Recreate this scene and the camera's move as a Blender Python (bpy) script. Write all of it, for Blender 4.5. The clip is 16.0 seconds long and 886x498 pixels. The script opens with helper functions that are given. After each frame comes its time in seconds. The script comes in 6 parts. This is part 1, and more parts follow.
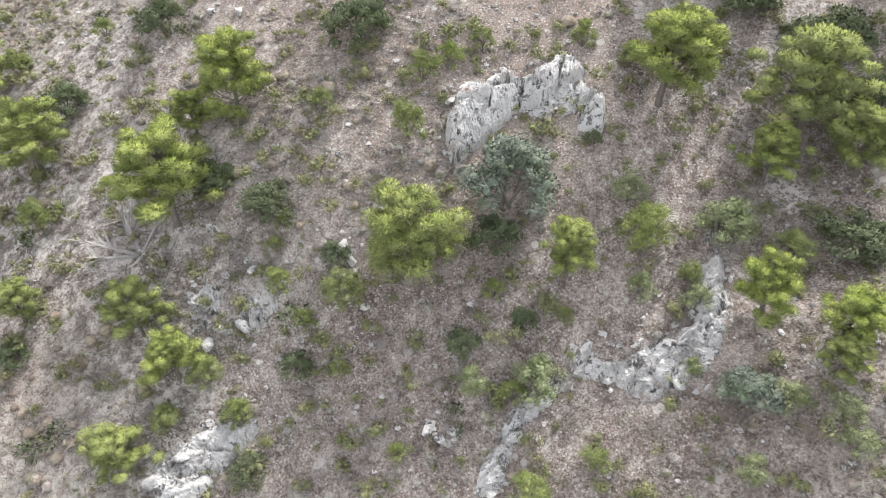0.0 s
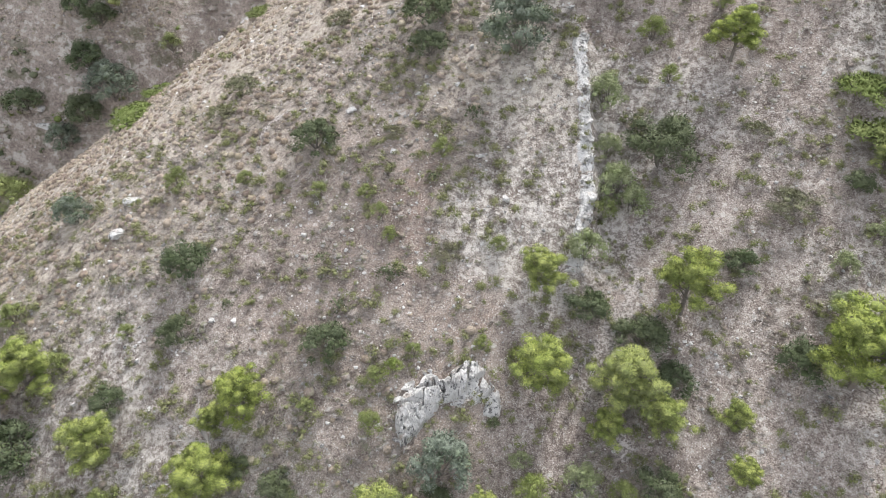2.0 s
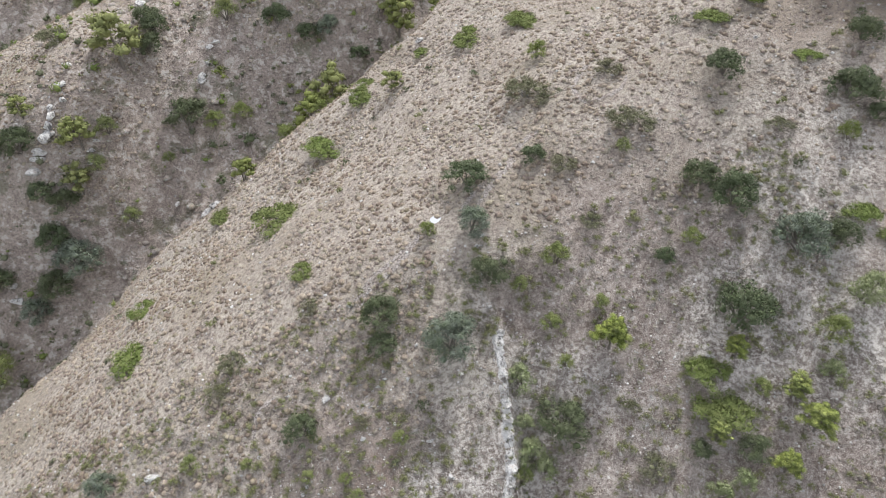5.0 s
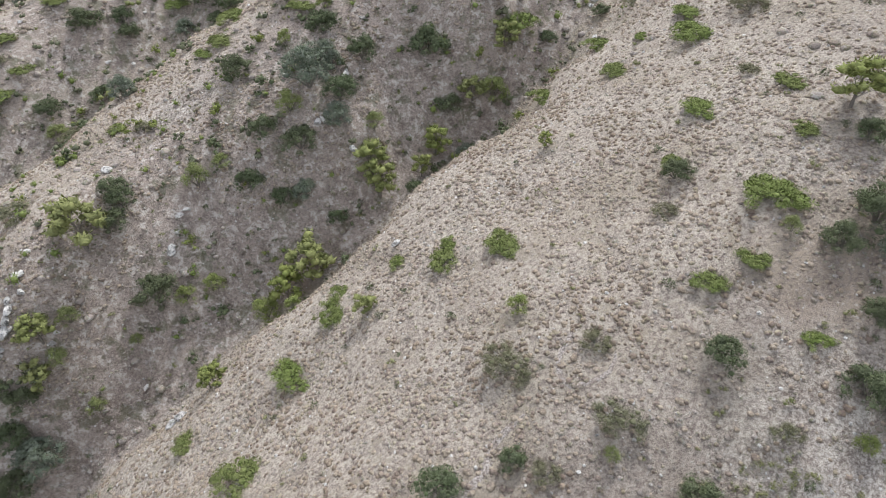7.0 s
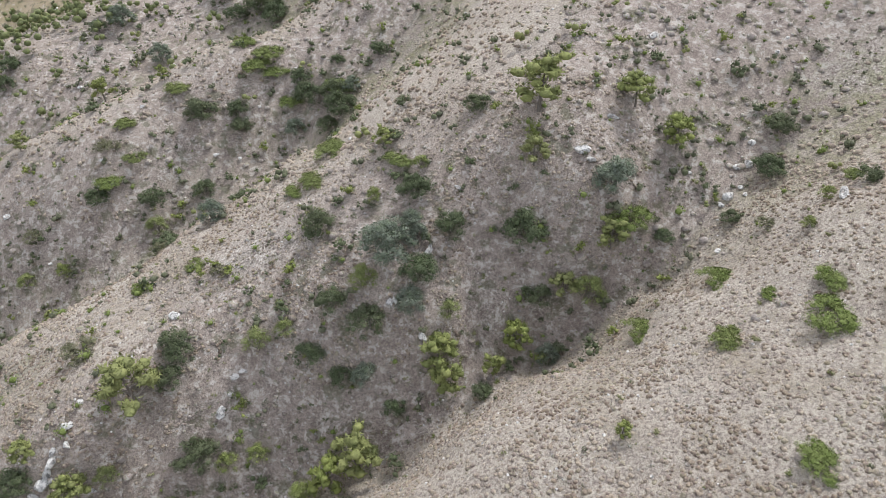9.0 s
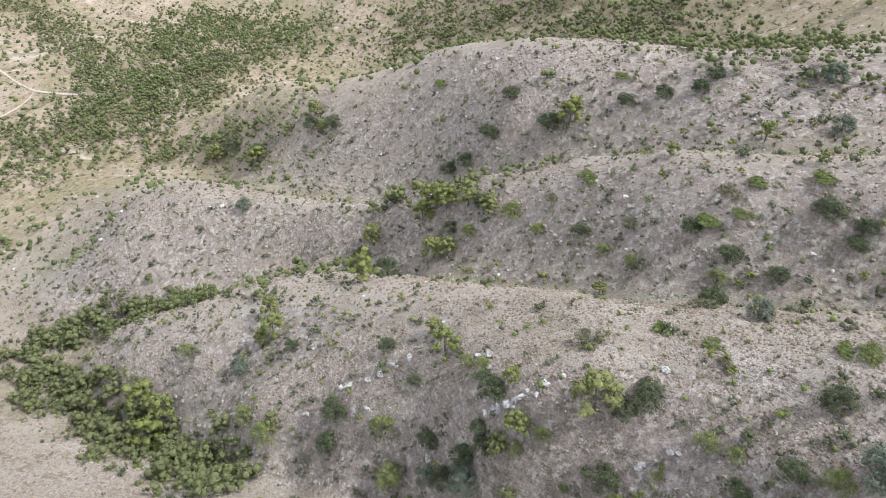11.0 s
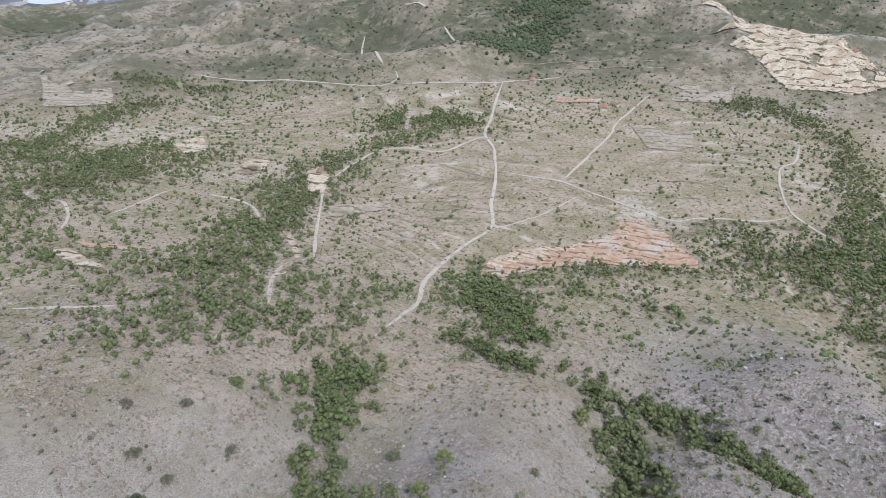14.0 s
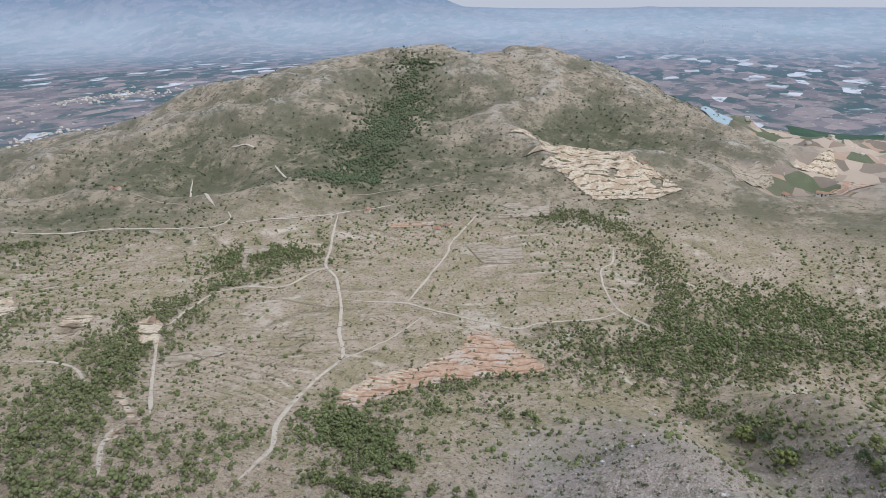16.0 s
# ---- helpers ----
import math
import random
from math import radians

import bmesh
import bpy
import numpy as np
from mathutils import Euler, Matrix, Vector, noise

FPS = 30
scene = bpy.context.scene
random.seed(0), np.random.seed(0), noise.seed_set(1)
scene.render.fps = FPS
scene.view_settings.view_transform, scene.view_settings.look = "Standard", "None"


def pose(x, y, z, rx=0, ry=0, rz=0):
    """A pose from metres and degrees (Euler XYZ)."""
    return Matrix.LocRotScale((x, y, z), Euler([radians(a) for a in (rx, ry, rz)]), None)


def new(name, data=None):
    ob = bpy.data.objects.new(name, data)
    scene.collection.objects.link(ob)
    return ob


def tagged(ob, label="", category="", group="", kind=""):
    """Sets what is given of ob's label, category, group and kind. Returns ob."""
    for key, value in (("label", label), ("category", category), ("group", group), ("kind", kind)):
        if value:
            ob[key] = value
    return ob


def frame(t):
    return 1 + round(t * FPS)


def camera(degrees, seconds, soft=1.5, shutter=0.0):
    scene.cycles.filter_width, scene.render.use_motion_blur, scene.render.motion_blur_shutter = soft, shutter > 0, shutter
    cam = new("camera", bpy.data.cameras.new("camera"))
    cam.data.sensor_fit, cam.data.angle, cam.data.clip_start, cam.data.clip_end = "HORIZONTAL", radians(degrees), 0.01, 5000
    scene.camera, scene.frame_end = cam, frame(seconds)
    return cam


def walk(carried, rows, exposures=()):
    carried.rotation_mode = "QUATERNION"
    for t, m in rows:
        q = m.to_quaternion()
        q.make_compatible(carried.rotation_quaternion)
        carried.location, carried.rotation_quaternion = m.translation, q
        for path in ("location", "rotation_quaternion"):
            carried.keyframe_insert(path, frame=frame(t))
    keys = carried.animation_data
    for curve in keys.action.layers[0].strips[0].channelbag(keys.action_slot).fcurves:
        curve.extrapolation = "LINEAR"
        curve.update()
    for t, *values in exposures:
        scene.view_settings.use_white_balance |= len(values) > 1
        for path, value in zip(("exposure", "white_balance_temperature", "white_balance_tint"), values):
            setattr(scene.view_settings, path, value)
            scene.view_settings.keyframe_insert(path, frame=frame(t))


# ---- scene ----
cam = camera(66.8, 16.0, soft=0.6)
METRES, EYE, TILT, LEAN, TURN = 130.0, 0.0, -40.0, 0.0, 0.0
ROWS = [
    (0.0, 0.0, 0.0, 0.0, 0.0, 0.0, -0.0),
    (0.5, -0.0003, -0.0204, 0.0235, 0.36, 0.06, -0.28),
    (1.0, -0.0006, -0.0396, 0.0459, 0.62, 0.09, -0.52),
    (1.5, -0.0009, -0.0586, 0.0681, 0.87, 0.1, -0.75),
    (2.0, -0.0003, -0.0788, 0.0914, -5.61, -0.17, 5.05),
    (2.5, -0.0009, -0.0996, 0.1161, -11.65, -1.15, 10.16),
    (3.0, -0.0013, -0.1199, 0.1405, -11.5, -1.19, 9.89),
    (3.5, -0.0014, -0.1156, 0.1687, -12.11, -2.09, 9.59),
    (6.0, 0.0112, -0.2009, 0.2929, -10.09, -1.41, 8.96),
    (6.5, 0.0335, -0.1658, 0.3498, -10.19, -1.3, 9.49),
    (7.0, 0.06, -0.1299, 0.411, -10.46, -1.0, 9.92),
    (7.5, 0.0856, -0.0953, 0.4732, -10.96, -0.86, 10.21),
    (8.0, 0.1103, -0.0632, 0.5352, -11.5, -0.85, 10.39),
    (10.5, 0.1329, -0.1143, 0.6821, 37.25, -10.48, -27.2),
    (11.0, 0.1342, -0.1315, 0.7042, 50.5, -17.08, -32.89),
    (11.5, 0.1347, -0.1509, 0.7259, 63.79, -24.61, -36.87),
    (12.0, 0.1345, -0.1715, 0.748, 91.74, -42.19, -40.04),
    (12.5, 0.1327, -0.1826, 0.7688, 121.02, -60.47, -35.84),
    (13.0, 0.1314, -0.1838, 0.7701, 122.94, -61.61, -35.13),
    (13.5, 0.1291, -0.1829, 0.7704, 129.05, -65.04, -32.98),
    (14.0, 0.129, -0.1844, 0.7719, 129.4, -55.46, -32.9),
    (14.5, 0.1306, -0.1819, 0.7715, 129.59, -48.66, -32.85),
    (15.0, 0.132, -0.1806, 0.7707, 129.74, -44.65, -32.83),
    (15.5, 0.1319, -0.1788, 0.7722, 123.44, -41.28, -34.86),
    (16.0, 0.1336, -0.1784, 0.7739, 112.6, -34.9, -37.53),
]
walk(cam, [(t, pose(0, 0, EYE, TILT, LEAN, TURN) @ pose(METRES * x, METRES * y, METRES * z, 90 + pitch, roll, yaw)) for t, x, y, z, yaw, pitch, roll in ROWS], [(0.0, 1.24, 6500, 10), (2.0, 0.97, 6450, 10), (3.5, 0.74, 6450, 10), (7.0, 0.52, 6300, 10), (8.0, 0.46, 6300, 10), (11.0, 0.53, 6150, 10), (12.0, 0.16, 5950, 10), (12.5, 0.07, 5850, 10), (13.2, 0.05, 5850, 10), (14.0, -0.02, 5600, 10), (14.5, -0.12, 5600, 10), (15.0, -0.25, 5700, 10), (16.0, -0.22, 5850, 10)])

# Landform: crests, gullies and benches, as lines of (east, north, height).
LAND = dict(
    crest_near=[(130, 105, 40), (80, 84, 28.5), (60, 73, 23.2), (47, 66, 19.5), (31, 57, 12.6), (20, 49, 7.6), (11, 43, 3.9), (0, 39, -1.6), (-12, 33.5, -7.6), (-26, 27, -15), (-40, 20, -21), (-54, 10, -25.6), (-72, 3, -33), (-104, -6, -49), (-130, -10, -60), (-152, -15, -71)],
    slope_near_south=[(60, 30, 6), (40, 35, 6.4), (29.3, 27.7, -1.1), (20.5, 31, -1.1), (15.5, 25.9, -5.6), (11, 14.5, -13.1), (5, 17, -12), (-3.6, 18.8, -11.6), (-13, 18.4, -14.7), (-24, 14, -20)],
    foot_near_south=[(40, 10, -7), (25, 8, -11), (10.5, 11.8, -12.9), (3.8, 12.4, -15.8), (-4.4, 13.6, -16.8), (-11, 12.6, -17.6), (-30, 0, -27)],
    bench_near=[(43, 44, 11.8), (32, 41, 7.8), (21, 42, 5.4), (12.4, 37.4, 1.4), (8.5, 34.2, -0.8), (2.3, 31.5, -4.0), (-5, 24.5, -9.2), (-10.4, 27, -9.6)],
    slope_near_north=[(60, 80, 22.9), (47.8, 74.2, 19.1), (32.4, 73.6, 12), (18.5, 63.6, 7.4), (11.8, 72.4, 3.2), (4.6, 66.5, -1.3), (-2.7, 48.8, -1.5), (-20, 46, -11), (-36, 38, -20.5)],
    edge_a=[(60, 106, 20.5), (43, 100, 11), (27.5, 94.5, 3.5), (19, 87.5, 3.0), (12.6, 81.2, 2.1), (6.7, 79.3, -1.6), (-2.2, 80.6, -8.4), (-9.6, 76.2, -12.6), (-17, 74.6, -16.6), (-23.3, 71, -20), (-36, 61, -26), (-50, 51, -32.5), (-65, 42, -39.5), (-88, 31, -53), (-106, 22, -59.5), (-122, 12, -63.5)],
    shoulder_a=[(46.9, 91, 15.6), (13, 76, 2.8), (4, 72, -0.8), (-4.5, 72, -6.4), (-9.3, 69.7, -9.3), (-11.2, 73.6, -12), (-2.7, 59.3, -3.6), (-2.8, 62, -4.9), (-16, 66, -13.2), (-23.5, 61.4, -17.2), (-38, 50, -24.5), (-56, 38, -32.5)],
    gully_a=[(95, 137, 33), (60, 114, 16), (45, 106.5, 6.5), (37.5, 104, 2), (28.5, 100.5, -3), (20, 93.5, -3.5), (13, 87, -6), (6.4, 86.5, -9.5), (-3.2, 86.6, -15.5), (-11.2, 81, -19), (-19, 79, -22.8), (-26.5, 76, -27.2), (-40, 67, -36), (-56, 56, -43.5), (-73, 46, -51.5), (-97, 34, -63.5), (-114, 23, -68), (-130, 12, -71), (-155, 4, -75), (-190, -8, -84), (-225, -25, -96), (-260, -50, -102)],
    slope_b=[(38, 112, 14.1), (29.6, 113.7, 12.7), (16, 104, 4.5), (10.5, 115, 10.2), (3, 103, 2.0), (-4.7, 115, 6.3), (-22, 99, -0.5), (-26.5, 86.5, -10.5), (-36, 87, -10.5), (-53, 72, -28.5), (-75, 56.5, -39), (-86, 63, -40), (-102, 50, -49.4), (-117, 34, -60)],
    crest_b=[(60, 165, 36), (30, 160, 25), (10, 148, 15), (0, 136, 10), (-12, 124, 5), (-25, 112, 0.3), (-40, 104, -6.5), (-60, 97, -16), (-80, 91, -26.5), (-98, 81, -36.5), (-114, 70, -45), (-128, 54, -53), (-142, 36, -63)],
    edge_b=[(-8.3, 141.2, 4.2), (-22.7, 131, -1.3), (-37, 120, -6.5), (-47, 117, -11), (-58.5, 112.5, -17), (-72, 108.6, -24.3), (-92.5, 104, -36.5), (-113, 97.5, -48.3), (-131, 86, -56.5), (-134.6, 70, -57.6)],
    gully_b=[(40, 195, 28), (10, 165, 10), (-10, 149, -4.5), (-26, 138.5, -11), (-42, 127, -17), (-52, 123.5, -22), (-65, 118, -28.5), (-79, 114.5, -36), (-100, 109.5, -48), (-121, 102, -59.5), (-140, 89, -67.5), (-147, 66, -71), (-150, 35, -74)],
    crest_c=[(40, 235, 38), (0, 195, 21), (-25, 173, 11), (-45, 164, 4), (-67, 160, -4.5), (-88, 153, -16), (-108, 141, -28.5), (-128, 125, -40.5), (-145, 109, -49.5), (-158, 97, -53.5), (-171, 85, -54.6), (-190, 79, -59), (-215, 72, -68), (-245, 62, -84), (-290, 45, -103)],
    slope_c=[(-44, 147, -4), (-170, 58, -66), (-185, 45, -67), (-215, 35, -84)],
    gully_c=[(20, 245, 30), (-14, 202, 5), (-32, 190, -1), (-55, 182, -8.5), (-68, 180, -14), (-80, 177, -20), (-90, 171, -26), (-102, 164, -34), (-114, 155, -42), (-127, 144, -51), (-140, 132, -58.5), (-159, 120, -66), (-188, 107, -72), (-220, 100, -82), (-245, 94, -93), (-300, 80, -107)],
    crest_d=[(20, 300, 36), (-40, 252, 9), (-80, 232, -2), (-97, 218, -6.5), (-116, 207, -9.5), (-132, 200, -11.5), (-145, 189, -14.5), (-163, 181, -20.5), (-184, 172, -29), (-205, 160, -42), (-224, 146, -53), (-245, 138, -61), (-266, 127, -67), (-290, 112, -86), (-310, 104, -100)],
    slope_d=[(-78, 198, -9), (-112, 190, -15), (-131, 165, -28), (-200, 140, -50), (-236, 122, -66)],
    gully_d=[(-60, 310, 4), (-104, 262, -22), (-133, 238, -31), (-175, 225, -45), (-220, 208, -64), (-260, 185, -82), (-300, 150, -100), (-340, 120, -109)],
    crest_e=[(-60, 420, 62), (-150, 370, 28), (-220, 330, -5), (-290, 300, -40), (-360, 270, -80), (-420, 230, -104)],
    gully_south=[(70, -10, -6), (30, -8, -17), (5, -8, -25), (-25, -18, -33.5), (-50, -27, -42), (-75, -40, -50), (-100, -51, -58), (-125, -60, -66), (-160, -72, -79), (-200, -92, -93), (-250, -110, -104)],
    crest_south=[(70, -60, 4), (20, -62, -10), (-30, -70, -26), (-66, -74, -37), (-92, -90, -47), (-134, -100, -62), (-170, -125, -77), (-215, -150, -94)],
    south_side=[(80, -160, 0), (-20, -180, -40), (-100, -200, -60), (-180, -230, -85), (-260, -260, -104), (-350, -330, -114)],
    valley_east=[(-290, 0, -106), (-280, -60, -106), (-290, -115, -106), (-300, -200, -110), (-340, 60, -109), (-380, 150, -110)],
    valley_mid=[(-430, 220, -112), (-430, 90, -112), (-430, -40, -113), (-430, -187, -114), (-430, -320, -118), (-430, -480, -124)],
    valley_west=[(-620, 260, -116), (-620, 60, -119), (-620, -120, -122), (-620, -277, -126), (-620, -450, -130), (-600, -650, -136)],
    mount_ridge=[(-294, -669, -118), (-380, -671, -123), (-489, -674, -127), (-617, -661, -117), (-775, -643, -92), (-896, -652, -55), (-1067, -533, -30), (-1163, -422, -8), (-1205, -365, -1), (-1225, -301, -15), (-1282, -185, -10), (-1327, -72, -46), (-1383, 56, -93)],
    mount_mid=[(-464, -545, -114), (-620, -531, -103), (-733, -450, -83), (-867, -376, -66), (-948, -284, -66), (-999, -174, -70), (-979, -36, -80), (-962, 74, -98)],
    mount_low=[(-480, -470, -116), (-563, -412, -111), (-640, -320, -101), (-727, -216, -104), (-771, -88, -105), (-790, 42, -110), (-870, 190, -124)],
    mount_foot=[(-420, -540, -116), (-514, -415, -120), (-602, -269, -122), (-653, -126, -121), (-720, 76, -120), (-800, 275, -126)],
    mount_back=[(-409, -913, -150), (-523, -912, -155), (-650, -890, -160), (-821, -881, -155), (-1005, -1052, -165), (-1400, -650, -150), (-1560, -350, -155), (-1600, -50, -158), (-1500, 250, -160), (-1150, 420, -150)],
    east_high=[(250, 350, 110), (250, 100, 75), (250, -150, 30), (120, 430, 90)],
)

# Dirt tracks: width, then the line on the plan.
TRACKS = dict(
    valley_track=(3.4, [(-586, -261), (-528, -238), (-480, -217), (-440, -201), (-414, -179), (-371, -154), (-326, -133), (-297, -117), (-273, -118), (-248, -118), (-217, -111), (-189, -97), (-169, -91), (-152, -86), (-136, -82)]),
    loop_track=(3.0, [(-437, -199), (-412, -205), (-389, -212), (-383, -237), (-366, -255), (-331, -253), (-307, -248), (-301, -253)]),
    yard_track=(3.0, [(-301, -253), (-276, -232), (-252, -213), (-223, -189), (-186, -157)]),
    farm_track=(3.2, [(-223, -276), (-228, -257), (-224, -239), (-209, -218), (-208, -210)]),
    north_track=(3.0, [(-388, -111), (-443, -113), (-503, -117), (-537, -123), (-609, -124), (-634, -124)]),
    cross_track=(2.6, [(-380, -155), (-383, -135), (-388, -111), (-383, -92), (-377, -62), (-371, -29), (-386, -13), (-401, 22), (-418, 34)]),
    east_track=(2.6, [(-560, 20), (-520, 22), (-496, 15), (-457, 21), (-422, 32), (-403, 48), (-389, 66)]),
    foot_track=(4.0, [(-427, -537), (-457, -486), (-495, -413), (-500, -374), (-507, -353), (-525, -350), (-540, -363)]),
    spur_track=(4.0, [(-549, -385), (-606, -454), (-629, -479), (-660, -496)]),
    plain_track=(4.0, [(-512, -341), (-539, -300), (-577, -263), (-619, -250), (-647, -222)]),
    bare_track=(2.6, [(-121, -118), (-143, -139), (-162, -153)]),
    field_path=(2.0, [(-291, -116), (-331, -100), (-372, -92)]),
    west_track=(3.0, [(-65, -187), (-68, -181), (-76, -163), (-85, -150)]),
    west_bend=(3.0, [(-131, -277), (-148, -300), (-159, -328), (-150, -345), (-160, -363)]),
    wood_track=(2.6, [(-162, -283), (-214, -301), (-217, -294)]),
    far_path=(4.0, [(-719, -477), (-715, -439)]),
    terrace_path=(3.6, [(-688, -396), (-631, -341)]),
)

# Bare and worked plots: earth, then the outline on the plan.
FIELDS = dict(
    bare_patch=('cream', [(-151, -147), (-180, -159), (-179, -153), (-157, -144), (-146, -140)]),
    yard=('cream', [(-302, -270), (-314, -268), (-306, -251), (-277, -230), (-270, -240)]),
    tan_field=('tan', [(-260, -215), (-295, -190), (-284, -181), (-244, -199)]),
    ochre_terrace_field=('ochre', [(-256, -99), (-281, -94), (-301, -71), (-334, -53), (-370, -59), (-370, -52), (-361, -35), (-338, -15), (-324, 0), (-316, -1), (-303, -24), (-284, -55), (-263, -73), (-247, -82), (-244, -92)]),
    pale_terrace_field=('cream', [(-256, -99), (-281, -94), (-301, -71), (-324, -58), (-314, -58), (-285, -72), (-260, -88), (-246, -93)]),
    row_field=('tan', [(-536, -111), (-569, -67), (-495, -45), (-488, -82)]),
    cream_terraces=('cream', [(-859, -142), (-900, -104), (-887, -64), (-864, -24), (-797, 56), (-757, 83), (-718, 46), (-699, -12), (-752, -57), (-770, -87), (-799, -68), (-805, -109), (-823, -142)]),
    pink_field=('tan', [(-667, -108), (-693, -57), (-640, -51), (-624, -101)]),
    long_field=('ochre', [(-580, -201), (-600, -160), (-585, -158), (-561, -194)]),
    mound_field=('tan', [(-465, -296), (-474, -276), (-454, -261), (-441, -275), (-419, -262), (-418, -267)]),
    west_field=('tan', [(-344, -673), (-379, -606), (-329, -529), (-301, -546), (-282, -568)]),
    quarry=('cream', [(-269, -306), (-288, -317), (-301, -316), (-302, -302), (-263, -288)]),
    quarry_low=('cream', [(-286, -395), (-319, -398), (-294, -364), (-272, -360)]),
    west_ochre=('ochre', [(-125, -255), (-139, -216), (-134, -209), (-122, -241)]),
    west_pale=('cream', [(-110, -250), (-118, -246), (-110, -204), (-106, -198), (-103, -214)]),
    track_patch=('cream', [(-151, -146), (-171, -155), (-176, -153), (-150, -140)]),
    far_bare=('cream', [(-920, 45), (-931, 74), (-872, 67), (-875, 50)]),
    farm_one=('tan', [(-885, 137), (-948, 198), (-895, 205), (-795, 137)]),
    farm_two=('cream', [(-946, 218), (-1066, 289), (-984, 286), (-910, 226)]),
    farm_three=('ochre', [(-830, 225), (-913, 297), (-869, 309), (-819, 247)]),
    reservoir=('water', [(-1183, 107), (-1255, 134), (-1239, 171), (-1185, 157), (-1167, 131)]),
    net_field=('net', [(-1538, 299), (-1498, 473), (-1408, 450), (-1349, 299)]),
    net_strip=('net', [(-1260, 64), (-1941, 218), (-1875, 200), (-1208, 64)]),
    bare_slope=('cream', [(-201, -192), (-209, -195), (-176, -152), (-166, -147)]),
    rubble=('cream', [(-270, -306), (-289, -309), (-287, -293), (-265, -289)]),
)

# Belts of pine wood: half width, then the line on the plan.
WOODS = dict(
    stream_wood=(26, [(-114, -148), (-158, -179), (-204, -206), (-247, -225), (-299, -250), (-341, -261)]),
    hedge_wood=(16, [(-319, -258), (-357, -264), (-388, -261), (-403, -245), (-431, -236)]),
    hill_wood=(22, [(-410, -279), (-462, -294), (-445, -255), (-448, -219)]),
    field_hedge=(12, [(-254, -80), (-269, -72), (-279, -53), (-290, -37), (-305, -25), (-311, -13), (-311, 0)]),
    field_hedge_low=(20, [(-247, -88), (-225, -89), (-202, -61)]),
    slope_hedge=(14, [(-252, -68), (-259, -40), (-261, -9), (-253, 17)]),
    big_wood=(44, [(-352, 69), (-397, 86), (-435, 110), (-494, 143), (-473, 170), (-437, 186), (-392, 189)]),
    big_wood_low=(40, [(-326, 72), (-363, 101), (-410, 134), (-384, 161)]),
    ravine_wood=(12, [(-316, 75), (-284, 86), (-257, 100), (-235, 110), (-225, 125)]),
    north_wood=(22, [(-620, -54), (-652, -30), (-626, 12), (-598, 35)]),
    east_belt=(18, [(-603, 45), (-529, 56), (-463, 69), (-384, 69)]),
    east_hedge=(24, [(-375, 3), (-355, 27), (-346, 44), (-342, 57)]),
    grove_south=(10, [(-114, -74), (-101, -66), (-86, -59), (-76, -55)]),
    grove_south_low=(9, [(-66, -45), (-57, -36), (-45, -32), (-33, -24), (-32, -14)]),
    grove_south_side=(8, [(-61, -30), (-53, -18), (-44, -2), (-39, 6)]),
    grove_gully=(9, [(-169, -12), (-152, 9), (-134, 18), (-113, 27), (-96, 35), (-78, 43), (-65, 49)]),
    grove_fork=(8, [(-163, 12), (-164, 30), (-156, 49), (-141, 62)]),
    grove_mouth=(8, [(-160, -27), (-163, -47), (-166, -64)]),
    grove_mouth_low=(14, [(-225, -85), (-203, -56), (-186, -46)]),
    valley_scrub=(40, [(-75, -141), (-90, -132), (-118, -130), (-149, -121), (-158, -96)]),
    valley_scrub_west=(40, [(-130, -325), (-186, -393), (-216, -471)]),
    west_wood=(26, [(-211, -430), (-215, -381), (-259, -403), (-288, -393)]),
    low_wood=(40, [(-84, -136), (-99, -128), (-124, -122), (-128, -103), (-130, -79)]),
    mid_wood=(22, [(-416, -282), (-451, -277), (-457, -233), (-459, -207)]),
    west_hedge=(14, [(-375, -596), (-388, -558), (-401, -522), (-424, -482)]),
    ravine_b=(7, [(-120, 67), (-121, 83), (-119, 100)]),
    ravine_c=(6, [(-137, 113), (-120, 128), (-104, 140), (-97, 150)]),
    ravine_d=(16, [(-377, 46), (-373, 76), (-394, 114), (-392, 149)]),
    ravine_d_high=(26, [(-446, 102), (-454, 169), (-371, 195)]),
    far_slope=(50, [(-350, 242), (-262, 264), (-193, 274), (-111, 239), (-81, 249)]),
    mount_wood=(42, [(-1103, -362), (-996, -333), (-896, -318), (-793, -310), (-783, -338)]),
    mount_wood_low=(36, [(-661, -325), (-702, -301), (-768, -284)]),
    foot_wood=(18, [(-62, -118), (-88, -116), (-104, -104), (-120, -84)]),
    left_wood=(26, [(-180, -438), (-239, -474), (-311, -511), (-358, -501)]),
    left_wood_low=(26, [(-111, -284), (-109, -230), (-115, -185), (-145, -177)]),
    mid_scrub=(30, [(-171, -127), (-188, -109), (-224, -94), (-257, -61)]),
    right_scrub=(30, [(-323, -64), (-324, -15), (-324, 29), (-361, 66)]),
    big_wood_left=(40, [(-140, -347), (-181, -357), (-223, -349), (-275, -356)]),
    big_wood_mid=(24, [(-181, -205), (-224, -227), (-266, -250), (-320, -280)]),
)

